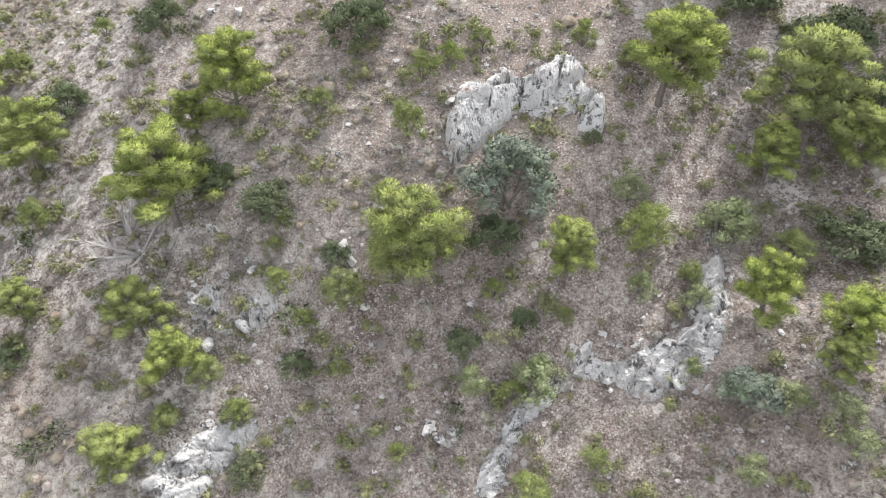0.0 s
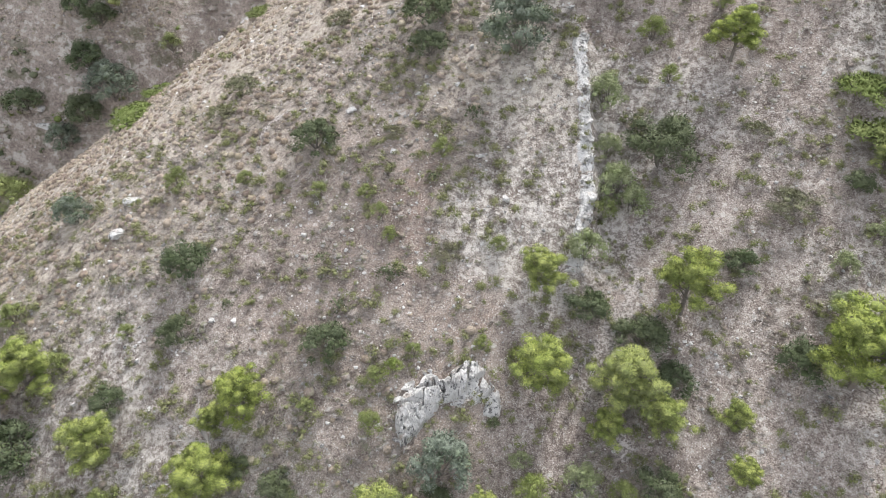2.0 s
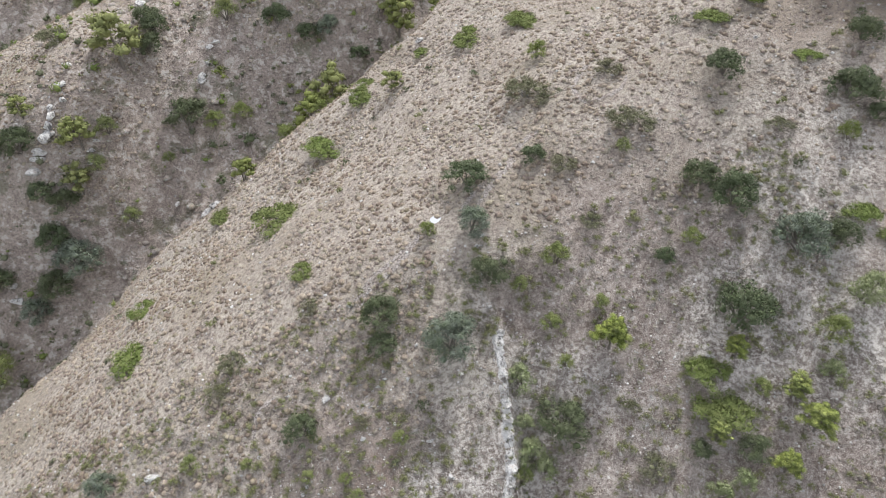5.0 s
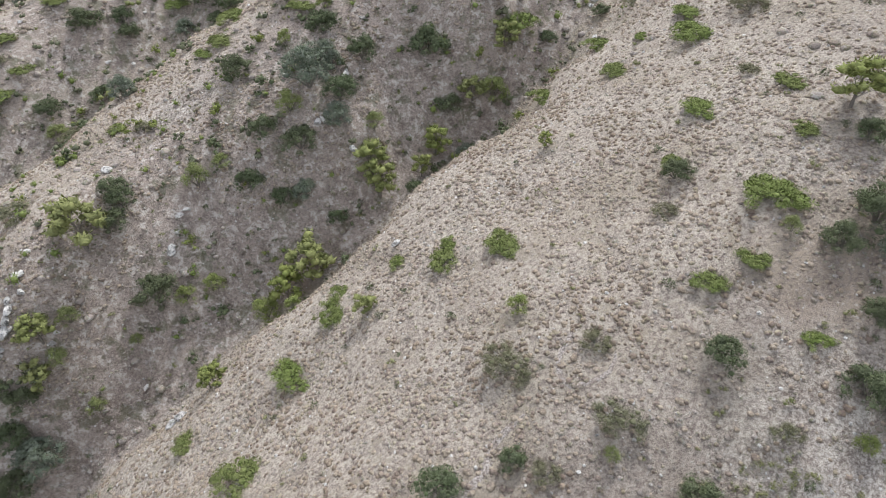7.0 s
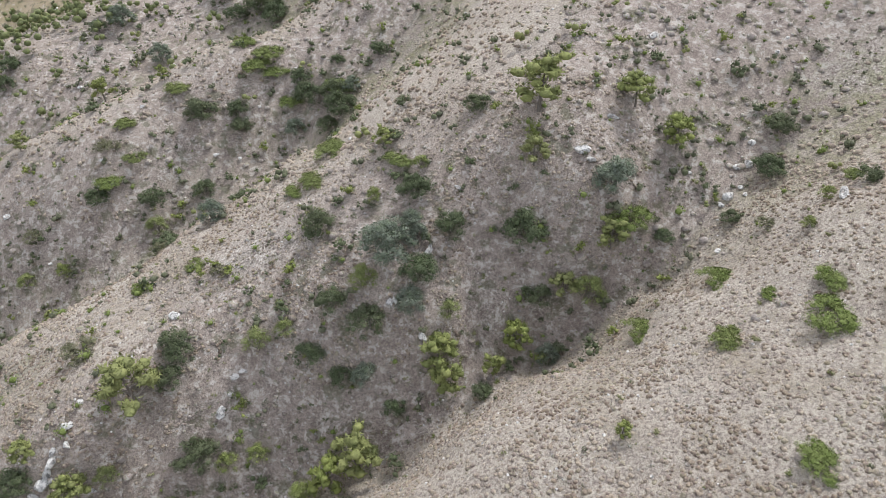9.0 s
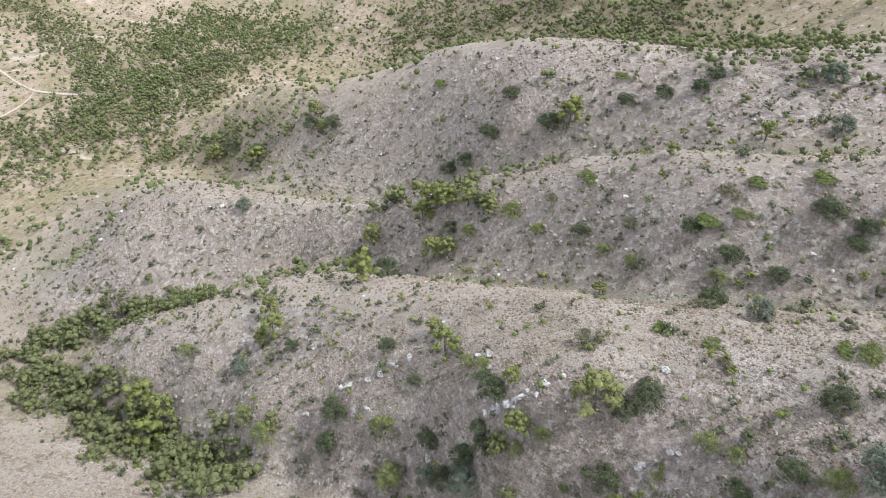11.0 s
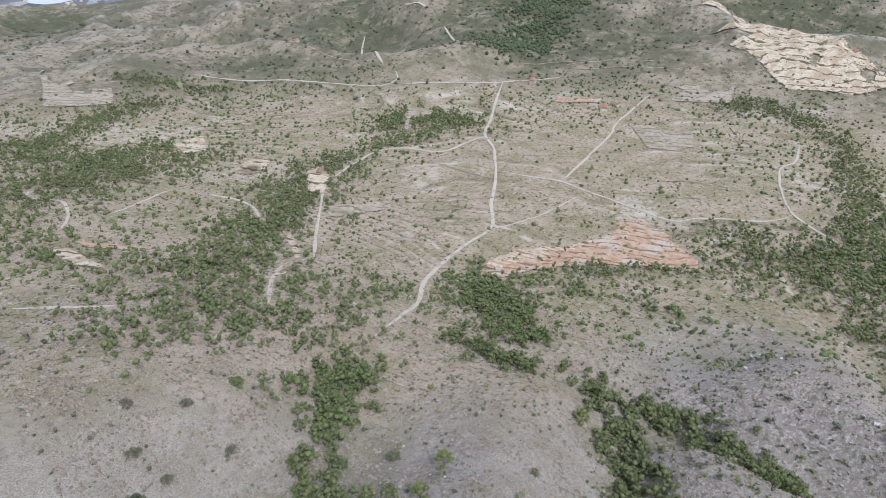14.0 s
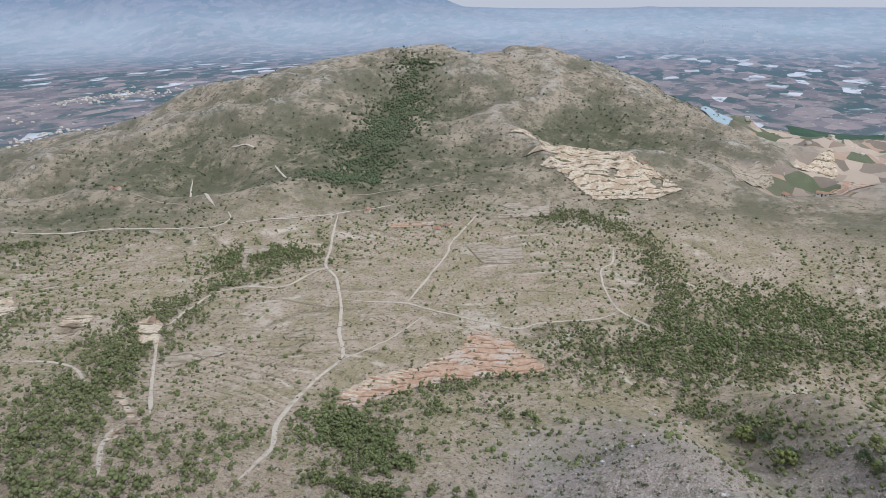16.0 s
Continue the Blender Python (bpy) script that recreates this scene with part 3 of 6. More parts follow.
# Limestone: east, north, width of each block.
ROCKS = dict(
    crag=[(0.3, 19.9, 1.1), (0.9, 20.4, 1.3), (1.8, 20.6, 1.5), (2.5, 20.2, 1.1), (1.2, 19.7, 1.3), (1.9, 19.6, 1.3), (0.3, 19.1, 0.9), (0.1, 18.4, 0.9), (3.3, 20.7, 1.4), (4.0, 20.1, 1.3), (4.6, 19.5, 1.1), (3.6, 19.7, 1.1), (4.5, 20.5, 1.0), (3.2, 19.4, 0.9), (0.7, 18.6, 0.8), (4.0, 19.3, 0.8)],
    ledge=[(4.2, 13.2, 1.2), (4.7, 13.5, 0.7), (4.0, 12.7, 1.2), (4.8, 12.4, 1.2), (5.6, 13.0, 0.7), (6.3, 12.4, 1.4), (6.8, 12.8, 1.3), (7.3, 13.3, 1.0), (7.6, 12.8, 1.0), (5.8, 12.1, 1.2), (6.5, 11.8, 1.2), (7.1, 12.0, 1.0), (8.0, 13.6, 0.7), (7.8, 14.2, 1.1), (7.7, 14.7, 0.9), (8.1, 15.3, 0.7), (8.0, 15.8, 0.6), (7.8, 13.2, 0.9), (5.8, 13.6, 0.5), (5.1, 13.1, 0.5)],
    band=[(3.0, 12.2, 0.9), (2.6, 12.0, 0.9), (2.1, 11.5, 0.9), (1.7, 11.2, 1.0), (1.6, 10.7, 1.0), (1.4, 10.3, 1.0)],
    slab=[(-7.7, 11.8, 2.1), (-8.4, 11.1, 1.7), (-7.1, 12.2, 1.5), (-6.5, 11.9, 1.1), (-7.7, 10.8, 1.9), (-6.0, 12.4, 0.9)],
    scatter=[(-6.4, 14.9, 1.1), (-7.0, 14.8, 1.0), (-8.1, 15.7, 0.9), (-6.4, 16.5, 0.7), (-6.1, 16.2, 0.8), (-7.5, 14.5, 0.9), (-3.2, 16.3, 1.0), (-2.9, 16.0, 0.9), (-7.1, 16.2, 0.6), (-0.1, 11.7, 0.9), (-0.4, 12.0, 0.8), (0.3, 11.8, 0.7), (-2.3, 10.6, 0.7), (-12.2, 22.4, 0.7), (8.8, 19.9, 0.6), (-8.9, 25.6, 0.7), (-7.7, 25.3, 0.7), (-7.6, 17.5, 0.8)],
    scarp=[(12.7, 35.6, 0.9), (12.5, 34.8, 1.0), (12.4, 33.9, 0.9), (12.3, 32.9, 0.9), (12.1, 32.0, 0.9), (12.0, 31.1, 1.1), (11.8, 30.2, 1.2), (11.7, 29.3, 1.2), (11.5, 28.3, 1.1), (11.4, 27.4, 1.1), (11.0, 26.6, 1.0), (12.3, 37.3, 0.8), (13.1, 42.2, 0.8), (12.5, 41.5, 1.0), (10.7, 26.0, 0.8)],
    slope=[(-2.3, 34.0, 1.5), (-0.9, 35.4, 1.3), (9.1, 33.6, 0.9), (6.0, 30.3, 0.7), (6.9, 28.0, 0.8), (-6.5, 29.7, 0.8), (-6.4, 27.3, 0.7), (-14.5, 35.2, 1.9), (-15.1, 33.1, 1.9), (1.4, 31.8, 0.7), (2.2, 41.1, 1.2), (5.3, 34.4, 0.6)],
    bankrock=[(-30.6, 89.5, 2.6), (-31.4, 88.5, 3.0), (-32.5, 87.0, 2.7), (-30.0, 91.3, 2.2), (-28.9, 93.6, 1.9), (-26.4, 86.6, 1.8), (-25.5, 88.4, 1.8), (-17.3, 85.4, 1.8), (-39.1, 78.2, 2.3), (-39.0, 79.3, 1.8), (-11.4, 97.7, 2.2), (-24.1, 83.4, 1.4), (-10.4, 73.2, 3.0), (-11.7, 73.2, 2.7), (6.9, 65.6, 0.9), (10.7, 105.5, 1.8)],
    tier=[(-33.4, 86.2, 3.0), (-32.1, 87.5, 3.0), (-30.7, 88.7, 3.2), (-29.9, 90.4, 2.6), (-41.7, 92.6, 2.9), (-28.3, 93.6, 2.1), (-28.4, 91.8, 2.1), (-56.0, 84.6, 2.7), (-56.9, 81.8, 2.7), (-58.1, 79.1, 2.8), (-59.2, 77.1, 2.5), (-62.4, 74.3, 2.9), (-63.5, 72.9, 2.5), (-65.9, 65.5, 2.8), (-54.5, 74.2, 2.8), (-56.7, 72.2, 2.2), (-26.1, 87.5, 1.8), (-27.9, 85.2, 1.6), (-11.5, 97.3, 2.1), (-10.3, 99.3, 1.7), (-9.9, 100.9, 2.1), (15.6, 111.0, 2.4), (10.8, 105.5, 2.4), (7.3, 113.3, 2.0), (14.8, 102.4, 2.4), (-43.6, 91.6, 2.5)],
    knoll=[(-173.2, 78.7, 7.9), (-175.5, 75.2, 6.0), (-138.6, 115.7, 7.1), (-133.4, 117.8, 6.1), (-141.2, 112.2, 5.4), (-54.5, 138.7, 2.5), (-25.1, 154.9, 2.4)],
    gulch=[(62.2, 104.4, 2.8), (19.9, 118.2, 1.7), (15.9, 111.5, 1.8), (40.7, 123.9, 2.3), (11.3, 105.6, 1.8), (35.7, 118.8, 3.0), (36.8, 117.6, 2.2), (-8.8, 101.4, 1.9), (-11.4, 97.2, 1.7), (16.2, 77.5, 2.2)],
    crown=[(-77.1, -12.6, 1.3), (-68.9, -5.7, 1.2), (-77.6, -17.2, 1.0), (-79.7, -21.9, 1.1), (-45.4, 14.7, 1.2), (-48.3, 16.9, 1.0), (-47.1, 13.2, 0.9)],
)

# Footpaths: width, then the line on the plan.
PATHS = dict(
    gully_path=(1.5, [(14.7, 28.7), (13.6, 26.1), (13.1, 24.0), (11.6, 22.0), (10.1, 20.8), (9.5, 19.6), (10.2, 18.0), (10.6, 16.6), (10.8, 15.0)]),
    ridge_path=(0.55, [(17.6, 48.0), (14.9, 46.2), (13.5, 44.8)]),
    hill_path=(0.55, [(8.9, 44.5), (7.1, 42.9), (5.0, 41.9), (3.5, 41.5), (2.7, 40.3)]),
    tuft_path=(0.5, [(29.0, 52.3), (27.9, 51.0), (24.9, 51.1), (24.7, 53.4), (27.2, 55.7)]),
    crest_path=(0.6, [(21.0, 50.4), (18.2, 49.2), (16.4, 47.3), (14.0, 46.4), (12.1, 44.8)]),
    side_path=(0.5, [(7.8, 44.0), (6.2, 43.1), (4.0, 42.2), (1.9, 40.6)]),
    low_trail=(0.5, [(-4.5, 36.9), (-6.1, 36.3), (-6.5, 34.6)]),
)

# Farm buildings: east, north, turn, size.
HOUSES = [(-566, -146, 20, 1.1), (-583, -142, 70, 0.8), (-572, -531, 10, 0.9), (-579, -545, 60, 0.8), (-616, -242, 15, 1.0), (-305, -260, 30, 0.7), (-812, 196, 30, 1.2), (-800, 229, 70, 1.2), (-805, 35, 30, 1.0)]
VILLAGES = [(-978, -1327, 60, 70), (-1006, -1117, 45, 60), (-802, -1315, 30, 60), (-1396, -1393, 50, 60), (-1513, -1370, 45, 50), (-1616, -1303, 25, 50), (-1198, 328, 16, 70), (-1360, 237, 16, 80), (-3706, -467, 40, 250), (-3685, 234, 40, 300)]

# Limestone beds: how far they stand out, block size, upper and lower edge.
BEDS = dict(
    crag=(0.75, 0.8, [(0.02, 18.9), (0.3, 19.95), (1.04, 20.44), (1.89, 20.78), (2.62, 20.47), (3.38, 20.97), (4.2, 20.92), (4.86, 20.06), (5.23, 19.17)], [(0.29, 17.71), (0.92, 18.18), (1.56, 18.77), (2.2, 19.11), (2.75, 19.23), (3.36, 18.97), (4.05, 18.68), (4.56, 18.46), (4.98, 18.28)]),
    lip=(0.35, 0.7, [(3.59, 13.01), (3.75, 13.54), (4.38, 12.98), (5.13, 12.74), (5.9, 13.03), (6.68, 13.41), (7.35, 14.18), (7.65, 15.29), (7.93, 15.95)], [(3.72, 12.35), (4.34, 12.24), (5.0, 12.06), (5.6, 11.55), (6.27, 11.3), (7.0, 11.63), (7.83, 12.41), (8.17, 13.88), (8.29, 15.61)]),
    rib=(0.28, 0.6, [(0.78, 10.23), (1.22, 11.13), (1.77, 11.92), (2.52, 12.42), (3.34, 12.85)], [(1.71, 10.09), (1.98, 10.89), (2.32, 11.51), (3.07, 11.9), (3.88, 12.39)]),
    hump=(0.4, 0.9, [(-9.25, 10.74), (-8.55, 11.77), (-7.66, 12.26), (-6.72, 12.46), (-5.86, 12.55)], [(-7.65, 10.38), (-6.86, 10.68), (-6.26, 11.31), (-5.8, 11.81), (-5.4, 12.28)]),
    nub=(0.25, 0.5, [(-8.32, 15.3), (-8.09, 15.79), (-7.63, 16.09)], [(-7.51, 14.78), (-7.17, 15.18), (-7.02, 15.72)]),
    foot=(0.3, 0.6, [(-6.59, 15.1), (-6.24, 15.6), (-5.69, 15.76)], [(-6.17, 14.38), (-5.45, 14.61), (-5.11, 15.24)]),
)


def smooth(a, b, v):
    u = np.clip((v - a) / (b - a), 0, 1)
    return u * u * (3 - 2 * u)


# ---- light ----
SUN_HIGH, SUN_TURN = 52.0, -35.0
world = bpy.data.worlds.new("sky")
scene.world = world
world.use_nodes = True
wn = world.node_tree
sky = wn.nodes.new("ShaderNodeTexSky")
sky.sky_type, sky.sun_disc = "NISHITA", False
sky.sun_elevation, sky.sun_rotation = radians(SUN_HIGH), radians(SUN_TURN)
sky.air_density, sky.dust_density, sky.ozone_density = 1.0, 3.5, 1.0
veil = wn.nodes.new("ShaderNodeMixRGB")
veil.inputs[0].default_value = 0.7
veil.inputs[2].default_value = (8.9, 9.1, 9.8, 1)
wn.links.new(sky.outputs[0], veil.inputs[1])
wn.links.new(veil.outputs[0], wn.nodes["Background"].inputs[0])
wn.nodes["Background"].inputs[1].default_value = 0.097
sun = new("sun", bpy.data.lights.new("sun", "SUN"))
sun.data.energy, sun.data.angle, sun.data.color = 2.6, radians(10), (1.0, 0.97, 0.935)
sun.matrix_world = pose(0, 0, 200, 0, 0, SUN_TURN) @ pose(0, 0, 0, -(90 - SUN_HIGH), 0, 0)


# ---- materials ----
class Nodes:
    """A short way to write a node material."""

    def __init__(self, name, rough=0.9, spec=0.2):
        self.mat = bpy.data.materials.new(name)
        self.mat.use_nodes = True
        self.tree = self.mat.node_tree
        self.shader = self.tree.nodes["Principled BSDF"]
        self.shader.inputs["Roughness"].default_value = rough
        self.shader.inputs["Specular IOR Level"].default_value = spec
        self.place = self.tree.nodes.new("ShaderNodeNewGeometry").outputs["Position"]

    def put(self, socket, value):
        if isinstance(value, bpy.types.NodeSocket):
            self.tree.links.new(value, socket)
        else:
            socket.default_value = (*value, 1) if isinstance(value, tuple) and len(value) == 3 and socket.type == "RGBA" else value

    def noise(self, scale, detail=3.0, rough=0.6, coords=None):
        n = self.tree.nodes.new("ShaderNodeTexNoise")
        n.inputs["Scale"].default_value, n.inputs["Detail"].default_value, n.inputs["Roughness"].default_value = scale, detail, rough
        self.put(n.inputs["Vector"], coords or self.place)
        return n.outputs["Fac"]

    def cells(self, scale, feature="F1", out="Distance", coords=None):
        n = self.tree.nodes.new("ShaderNodeTexVoronoi")
        n.feature, n.inputs["Scale"].default_value = feature, scale
        self.put(n.inputs["Vector"], coords or self.place)
        return n.outputs[out]

    def step(self, value, a, b, lo=0.0, hi=1.0):
        n = self.tree.nodes.new("ShaderNodeMapRange")
        n.interpolation_type = "SMOOTHSTEP"
        self.put(n.inputs[0], value)
        for i, v in enumerate((a, b, lo, hi)):
            n.inputs[i + 1].default_value = v
        return n.outputs[0]

    def math(self, op, a, b):
        n = self.tree.nodes.new("ShaderNodeMath")
        n.operation = op
        self.put(n.inputs[0], a), self.put(n.inputs[1], b)
        return n.outputs[0]

    def mix(self, fac, a, b, mode="MIX"):
        n = self.tree.nodes.new("ShaderNodeMixRGB")
        n.blend_type = mode
        self.put(n.inputs[0], fac), self.put(n.inputs[1], a), self.put(n.inputs[2], b)
        return n.outputs[0]

    def attr(self, name, out="Fac"):
        n = self.tree.nodes.new("ShaderNodeAttribute")
        n.attribute_name = name
        return n.outputs[out]

    def split(self, colour):
        n = self.tree.nodes.new("ShaderNodeSeparateColor")
        self.put(n.inputs[0], colour)
        return n.outputs

    def island(self):
        return self.tree.nodes.new("ShaderNodeNewGeometry").outputs["Random Per Island"]

    def own(self):
        return self.tree.nodes.new("ShaderNodeObjectInfo").outputs["Random"]

    def finish(self, colour, bump=None, depth=0.05, strength=0.6):
        self.put(self.shader.inputs["Base Color"], colour)
        if bump is not None:
            n = self.tree.nodes.new("ShaderNodeBump")
            n.inputs["Strength"].default_value, n.inputs["Distance"].default_value = strength, depth
            self.put(n.inputs["Height"], bump)
            self.tree.links.new(n.outputs[0], self.shader.inputs["Normal"])
        return self.mat


def ground_material():
    m = Nodes("stony_hillside")
    straw, green, bare = m.split(m.attr("cover", "Color"))[:3]
    pale, red, tiers = m.split(m.attr("soil", "Color"))[:3]
    n_big, n_mid, n_small, n_fine, n_grit = m.noise(0.07, 4), m.noise(0.45, 5, 0.75), m.noise(3.0, 5, 0.75), m.noise(13, 4, 0.75), m.noise(36, 3, 0.7)
    rough = m.math("ADD", m.math("MULTIPLY", n_mid, 0.24), m.math("ADD", m.math("MULTIPLY", n_small, 0.30), m.math("MULTIPLY", n_fine, 0.46)))
    soil = m.mix(m.step(rough, 0.42, 0.52), (0.145, 0.120, 0.107), (0.345, 0.302, 0.275))
    soil = m.mix(m.step(rough, 0.51, 0.58), soil, (0.52, 0.485, 0.455))
    soil = m.mix(m.math("MULTIPLY", red, m.step(n_small, 0.42, 0.6)), soil, (0.235, 0.165, 0.13))
    grit = m.mix(m.noise(9, 2), (0.46, 0.44, 0.415), (0.66, 0.645, 0.62))
    soil = m.mix(m.math("MULTIPLY", m.step(m.cells(2.1), 0.30, 0.20), m.step(n_mid, 0.46, 0.60)), soil, grit)
    soil = m.mix(m.math("MULTIPLY", m.step(m.cells(8.5), 0.34, 0.20), m.step(n_small, 0.42, 0.54)), soil, grit)
    limestone = m.mix(m.step(n_small, 0.42, 0.58), (0.30, 0.285, 0.265), (0.62, 0.60, 0.57))
    soil = m.mix(m.math("MULTIPLY", bare, m.step(rough, 0.44, 0.54)), soil, limestone)
    grass = m.mix(m.step(n_small, 0.40, 0.60), (0.31, 0.275, 0.245), (0.50, 0.462, 0.40))
    grass = m.mix(m.step(n_big, 0.50, 0.68, 0, 0.45), grass, (0.31, 0.29, 0.20))
    grass = m.mix(m.step(n_mid, 0.52, 0.64, 0, 0.55), grass, (0.235, 0.21, 0.145))
    soil = m.mix(m.math("MULTIPLY", straw, m.step(n_small, 0.38, 0.56, 0.25, 0.95)), soil, grass)
    herb = m.mix(m.step(n_small, 0.4, 0.6), (0.075, 0.085, 0.035), (0.23, 0.235, 0.115))
    soil = m.mix(m.math("MULTIPLY", green, m.step(n_mid, 0.40, 0.56)), soil, herb)
    soil = m.mix(m.math("MULTIPLY", pale, m.step(n_mid, 0.40, 0.58, 0.2, 1)), soil, (0.56, 0.50, 0.435))
    soil = m.mix(m.step(n_grit, 0.54, 0.74, 0, 0.35), soil, (0.12, 0.10, 0.09))
    soil = m.mix(m.step(n_big, 0.35, 0.65, 0, 0.5), soil, m.mix(1.0, soil, (0.78, 0.74, 0.73), "MULTIPLY"))
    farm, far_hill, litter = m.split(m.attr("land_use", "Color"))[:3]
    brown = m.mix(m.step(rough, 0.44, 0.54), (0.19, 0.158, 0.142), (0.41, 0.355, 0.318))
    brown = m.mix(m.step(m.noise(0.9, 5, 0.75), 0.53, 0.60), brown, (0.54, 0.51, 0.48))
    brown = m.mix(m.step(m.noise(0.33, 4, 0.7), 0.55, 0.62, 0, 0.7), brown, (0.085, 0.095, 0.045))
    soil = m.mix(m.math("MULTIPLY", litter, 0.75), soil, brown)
    vale = m.mix(m.step(m.noise(0.035, 4, 0.65), 0.40, 0.60), (0.435, 0.352, 0.265), (0.305, 0.262, 0.155))
    vale = m.mix(m.step(m.noise(0.11, 4, 0.7), 0.54, 0.66, 0, 0.75), vale, (0.35, 0.262, 0.208))
    vale = m.mix(m.step(m.noise(0.30, 5, 0.8), 0.54, 0.64), vale, (0.52, 0.465, 0.395))
    vale = m.mix(m.step(m.noise(0.42, 5, 0.8), 0.535, 0.59), vale, (0.095, 0.098, 0.05))
    vale = m.mix(m.step(n_small, 0.53, 0.64, 0, 0.6), vale, (0.125, 0.112, 0.075))
    soil = m.mix(m.math("MULTIPLY", tiers, 0.88), soil, vale)
    bank, foot, bald = m.split(m.attr("terrace", "Color"))[:3]
    soil = m.mix(m.math("MULTIPLY", bald, m.step(m.noise(0.2, 5, 0.75), 0.44, 0.56)), soil, (0.50, 0.44, 0.37))
    soil = m.mix(m.math("MULTIPLY", bank, m.step(m.noise(0.05, 4, 0.7), 0.46, 0.60, 0.05, 0.9)), soil, (0.56, 0.495, 0.43))
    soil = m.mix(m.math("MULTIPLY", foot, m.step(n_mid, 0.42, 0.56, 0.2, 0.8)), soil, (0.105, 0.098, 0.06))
    plots = m.split(m.cells(0.03, out="Color"))
    field = m.mix(m.step(plots[0], 0.2, 0.8), (0.20, 0.165, 0.13), (0.50, 0.41, 0.33))
    field = m.mix(m.step(plots[1], 0.62, 0.66), field, (0.10, 0.125, 0.065))
    field = m.mix(m.step(plots[2], 0.70, 0.74), field, (0.42, 0.30, 0.22))
    soil = m.mix(m.math("MULTIPLY", farm, 0.85), soil, field)
    hill = m.mix(m.step(m.noise(0.03, 5, 0.75), 0.42, 0.58), (0.165, 0.145, 0.098), (0.345, 0.292, 0.218))
    hill = m.mix(m.step(m.noise(0.09, 4, 0.75), 0.58, 0.66), hill, (0.33, 0.30, 0.25))
    hill = m.mix(m.step(m.noise(0.14, 5, 0.8), 0.53, 0.59), hill, (0.065, 0.072, 0.040))
    hill = m.mix(m.step(m.noise(0.009, 5, 0.65), 0.50, 0.60, 0, 0.75), hill, (0.095, 0.098, 0.058))
    hill = m.mix(m.math("MULTIPLY", green, m.step(m.noise(0.05, 5, 0.75), 0.38, 0.56, 0.2, 0.95)), hill, (0.070, 0.080, 0.045))
    hill = m.mix(m.math("MULTIPLY", bare, m.step(m.noise(0.08, 5, 0.8), 0.46, 0.58)), hill, (0.42, 0.385, 0.335))
    soil = m.mix(m.math("MULTIPLY", far_hill, 0.85), soil, hill)
    height = m.math("ADD", m.math("MULTIPLY", n_small, 0.6), m.math("MULTIPLY", n_fine, 0.4))
    soil = m.mix(1.0, soil, (1.02, 1.0, 0.965), "MULTIPLY")
    return m.finish(soil, height, 0.35, 0.9)


def leaf_material(name, dark, light, dead=(0.2, 0.17, 0.11), vary=0.35, tint=(0.72, 0.80, 0.62), fine=14.0):
    """Foliage: each clump and leaf has its own tone, with a finer mottle of leaves and gaps."""
    m = Nodes(name, 0.8, 0.12)
    mottle = m.noise(fine, 4, 0.75)
    tone = m.math("ADD", m.math("MULTIPLY", m.island(), 0.45), m.step(mottle, 0.34, 0.68, 0, 0.55))
    col = m.mix(tone, dark, light)
    col = m.mix(m.step(m.noise(1.3, 2), 0.35, 0.75), col, m.mix(1.0, col, tint, "MULTIPLY"))
    col = m.mix(m.math("MULTIPLY", m.own(), vary), col, dead)
    return m.finish(col, mottle, 0.08, 0.7)


def cushion_material(name, tones, fine=22.0):
    """Low dry plants: each cushion takes one of a few tones, with fine twigs and gaps."""
    m = Nodes(name, 0.95, 0.05)
    pick, twigs = m.step(m.noise(1.15, 2, 0.5), 0.30, 0.70), m.math("ADD", m.math("MULTIPLY", m.island(), 0.22), m.math("MULTIPLY", m.noise(fine, 3, 0.8), 0.78))
    col = tones[0]
    for k, tone in enumerate(tones[1:]):
        edge = (k + 1) / len(tones)
        col = m.mix(m.step(pick, edge - 0.06, edge + 0.06), col, tone)
    col = m.mix(m.step(twigs, 0.50, 0.34, 0, 0.6), col, m.mix(1.0, col, (0.55, 0.53, 0.52), "MULTIPLY"))
    col = m.mix(m.step(twigs, 0.54, 0.70, 0, 0.55), col, m.mix(1.0, col, (1.45, 1.42, 1.38), "MULTIPLY"))
    col = m.mix(m.step(m.noise(0.11, 4, 0.7), 0.46, 0.60, 0, 0.8), col, m.mix(1.0, col, (0.74, 0.70, 0.66), "MULTIPLY"))
    return m.finish(col, twigs, 0.12, 0.9)


def bark_material(name, a, b):
    m = Nodes(name)
    n = m.noise(9, 4, 0.7)
    return m.finish(m.mix(n, a, b), n, 0.02)


def rock_material():
    m = Nodes("limestone", 0.85)
    n1, n2, n3 = m.noise(0.8, 5, 0.7), m.noise(3.0, 6, 0.75), m.noise(16, 4, 0.7)
    col = m.mix(m.step(m.math("ADD", n1, m.math("MULTIPLY", m.own(), 0.14)), 0.40, 0.56), (0.32, 0.31, 0.295), (0.66, 0.645, 0.62))
    col = m.mix(m.step(n2, 0.55, 0.64), col, (0.10, 0.10, 0.098))
    col = m.mix(m.step(m.noise(1.3, 4), 0.58, 0.7, 0, 0.6), col, (0.40, 0.31, 0.24))
    run = m.tree.nodes.new("ShaderNodeMapping")
    run.inputs["Scale"].default_value = (2.6, 2.6, 0.5)
    m.put(run.inputs[0], m.place)
    col = m.mix(m.step(m.noise(1.0, 5, 0.75, run.outputs[0]), 0.55, 0.61, 0, 0.8), col, (0.085, 0.084, 0.08))
    col = m.mix(m.step(n3, 0.52, 0.7, 0, 0.5), col, (0.22, 0.215, 0.205))
    return m.finish(col, m.math("ADD", n2, m.math("MULTIPLY", n3, 0.4)), 0.2, 1.0)


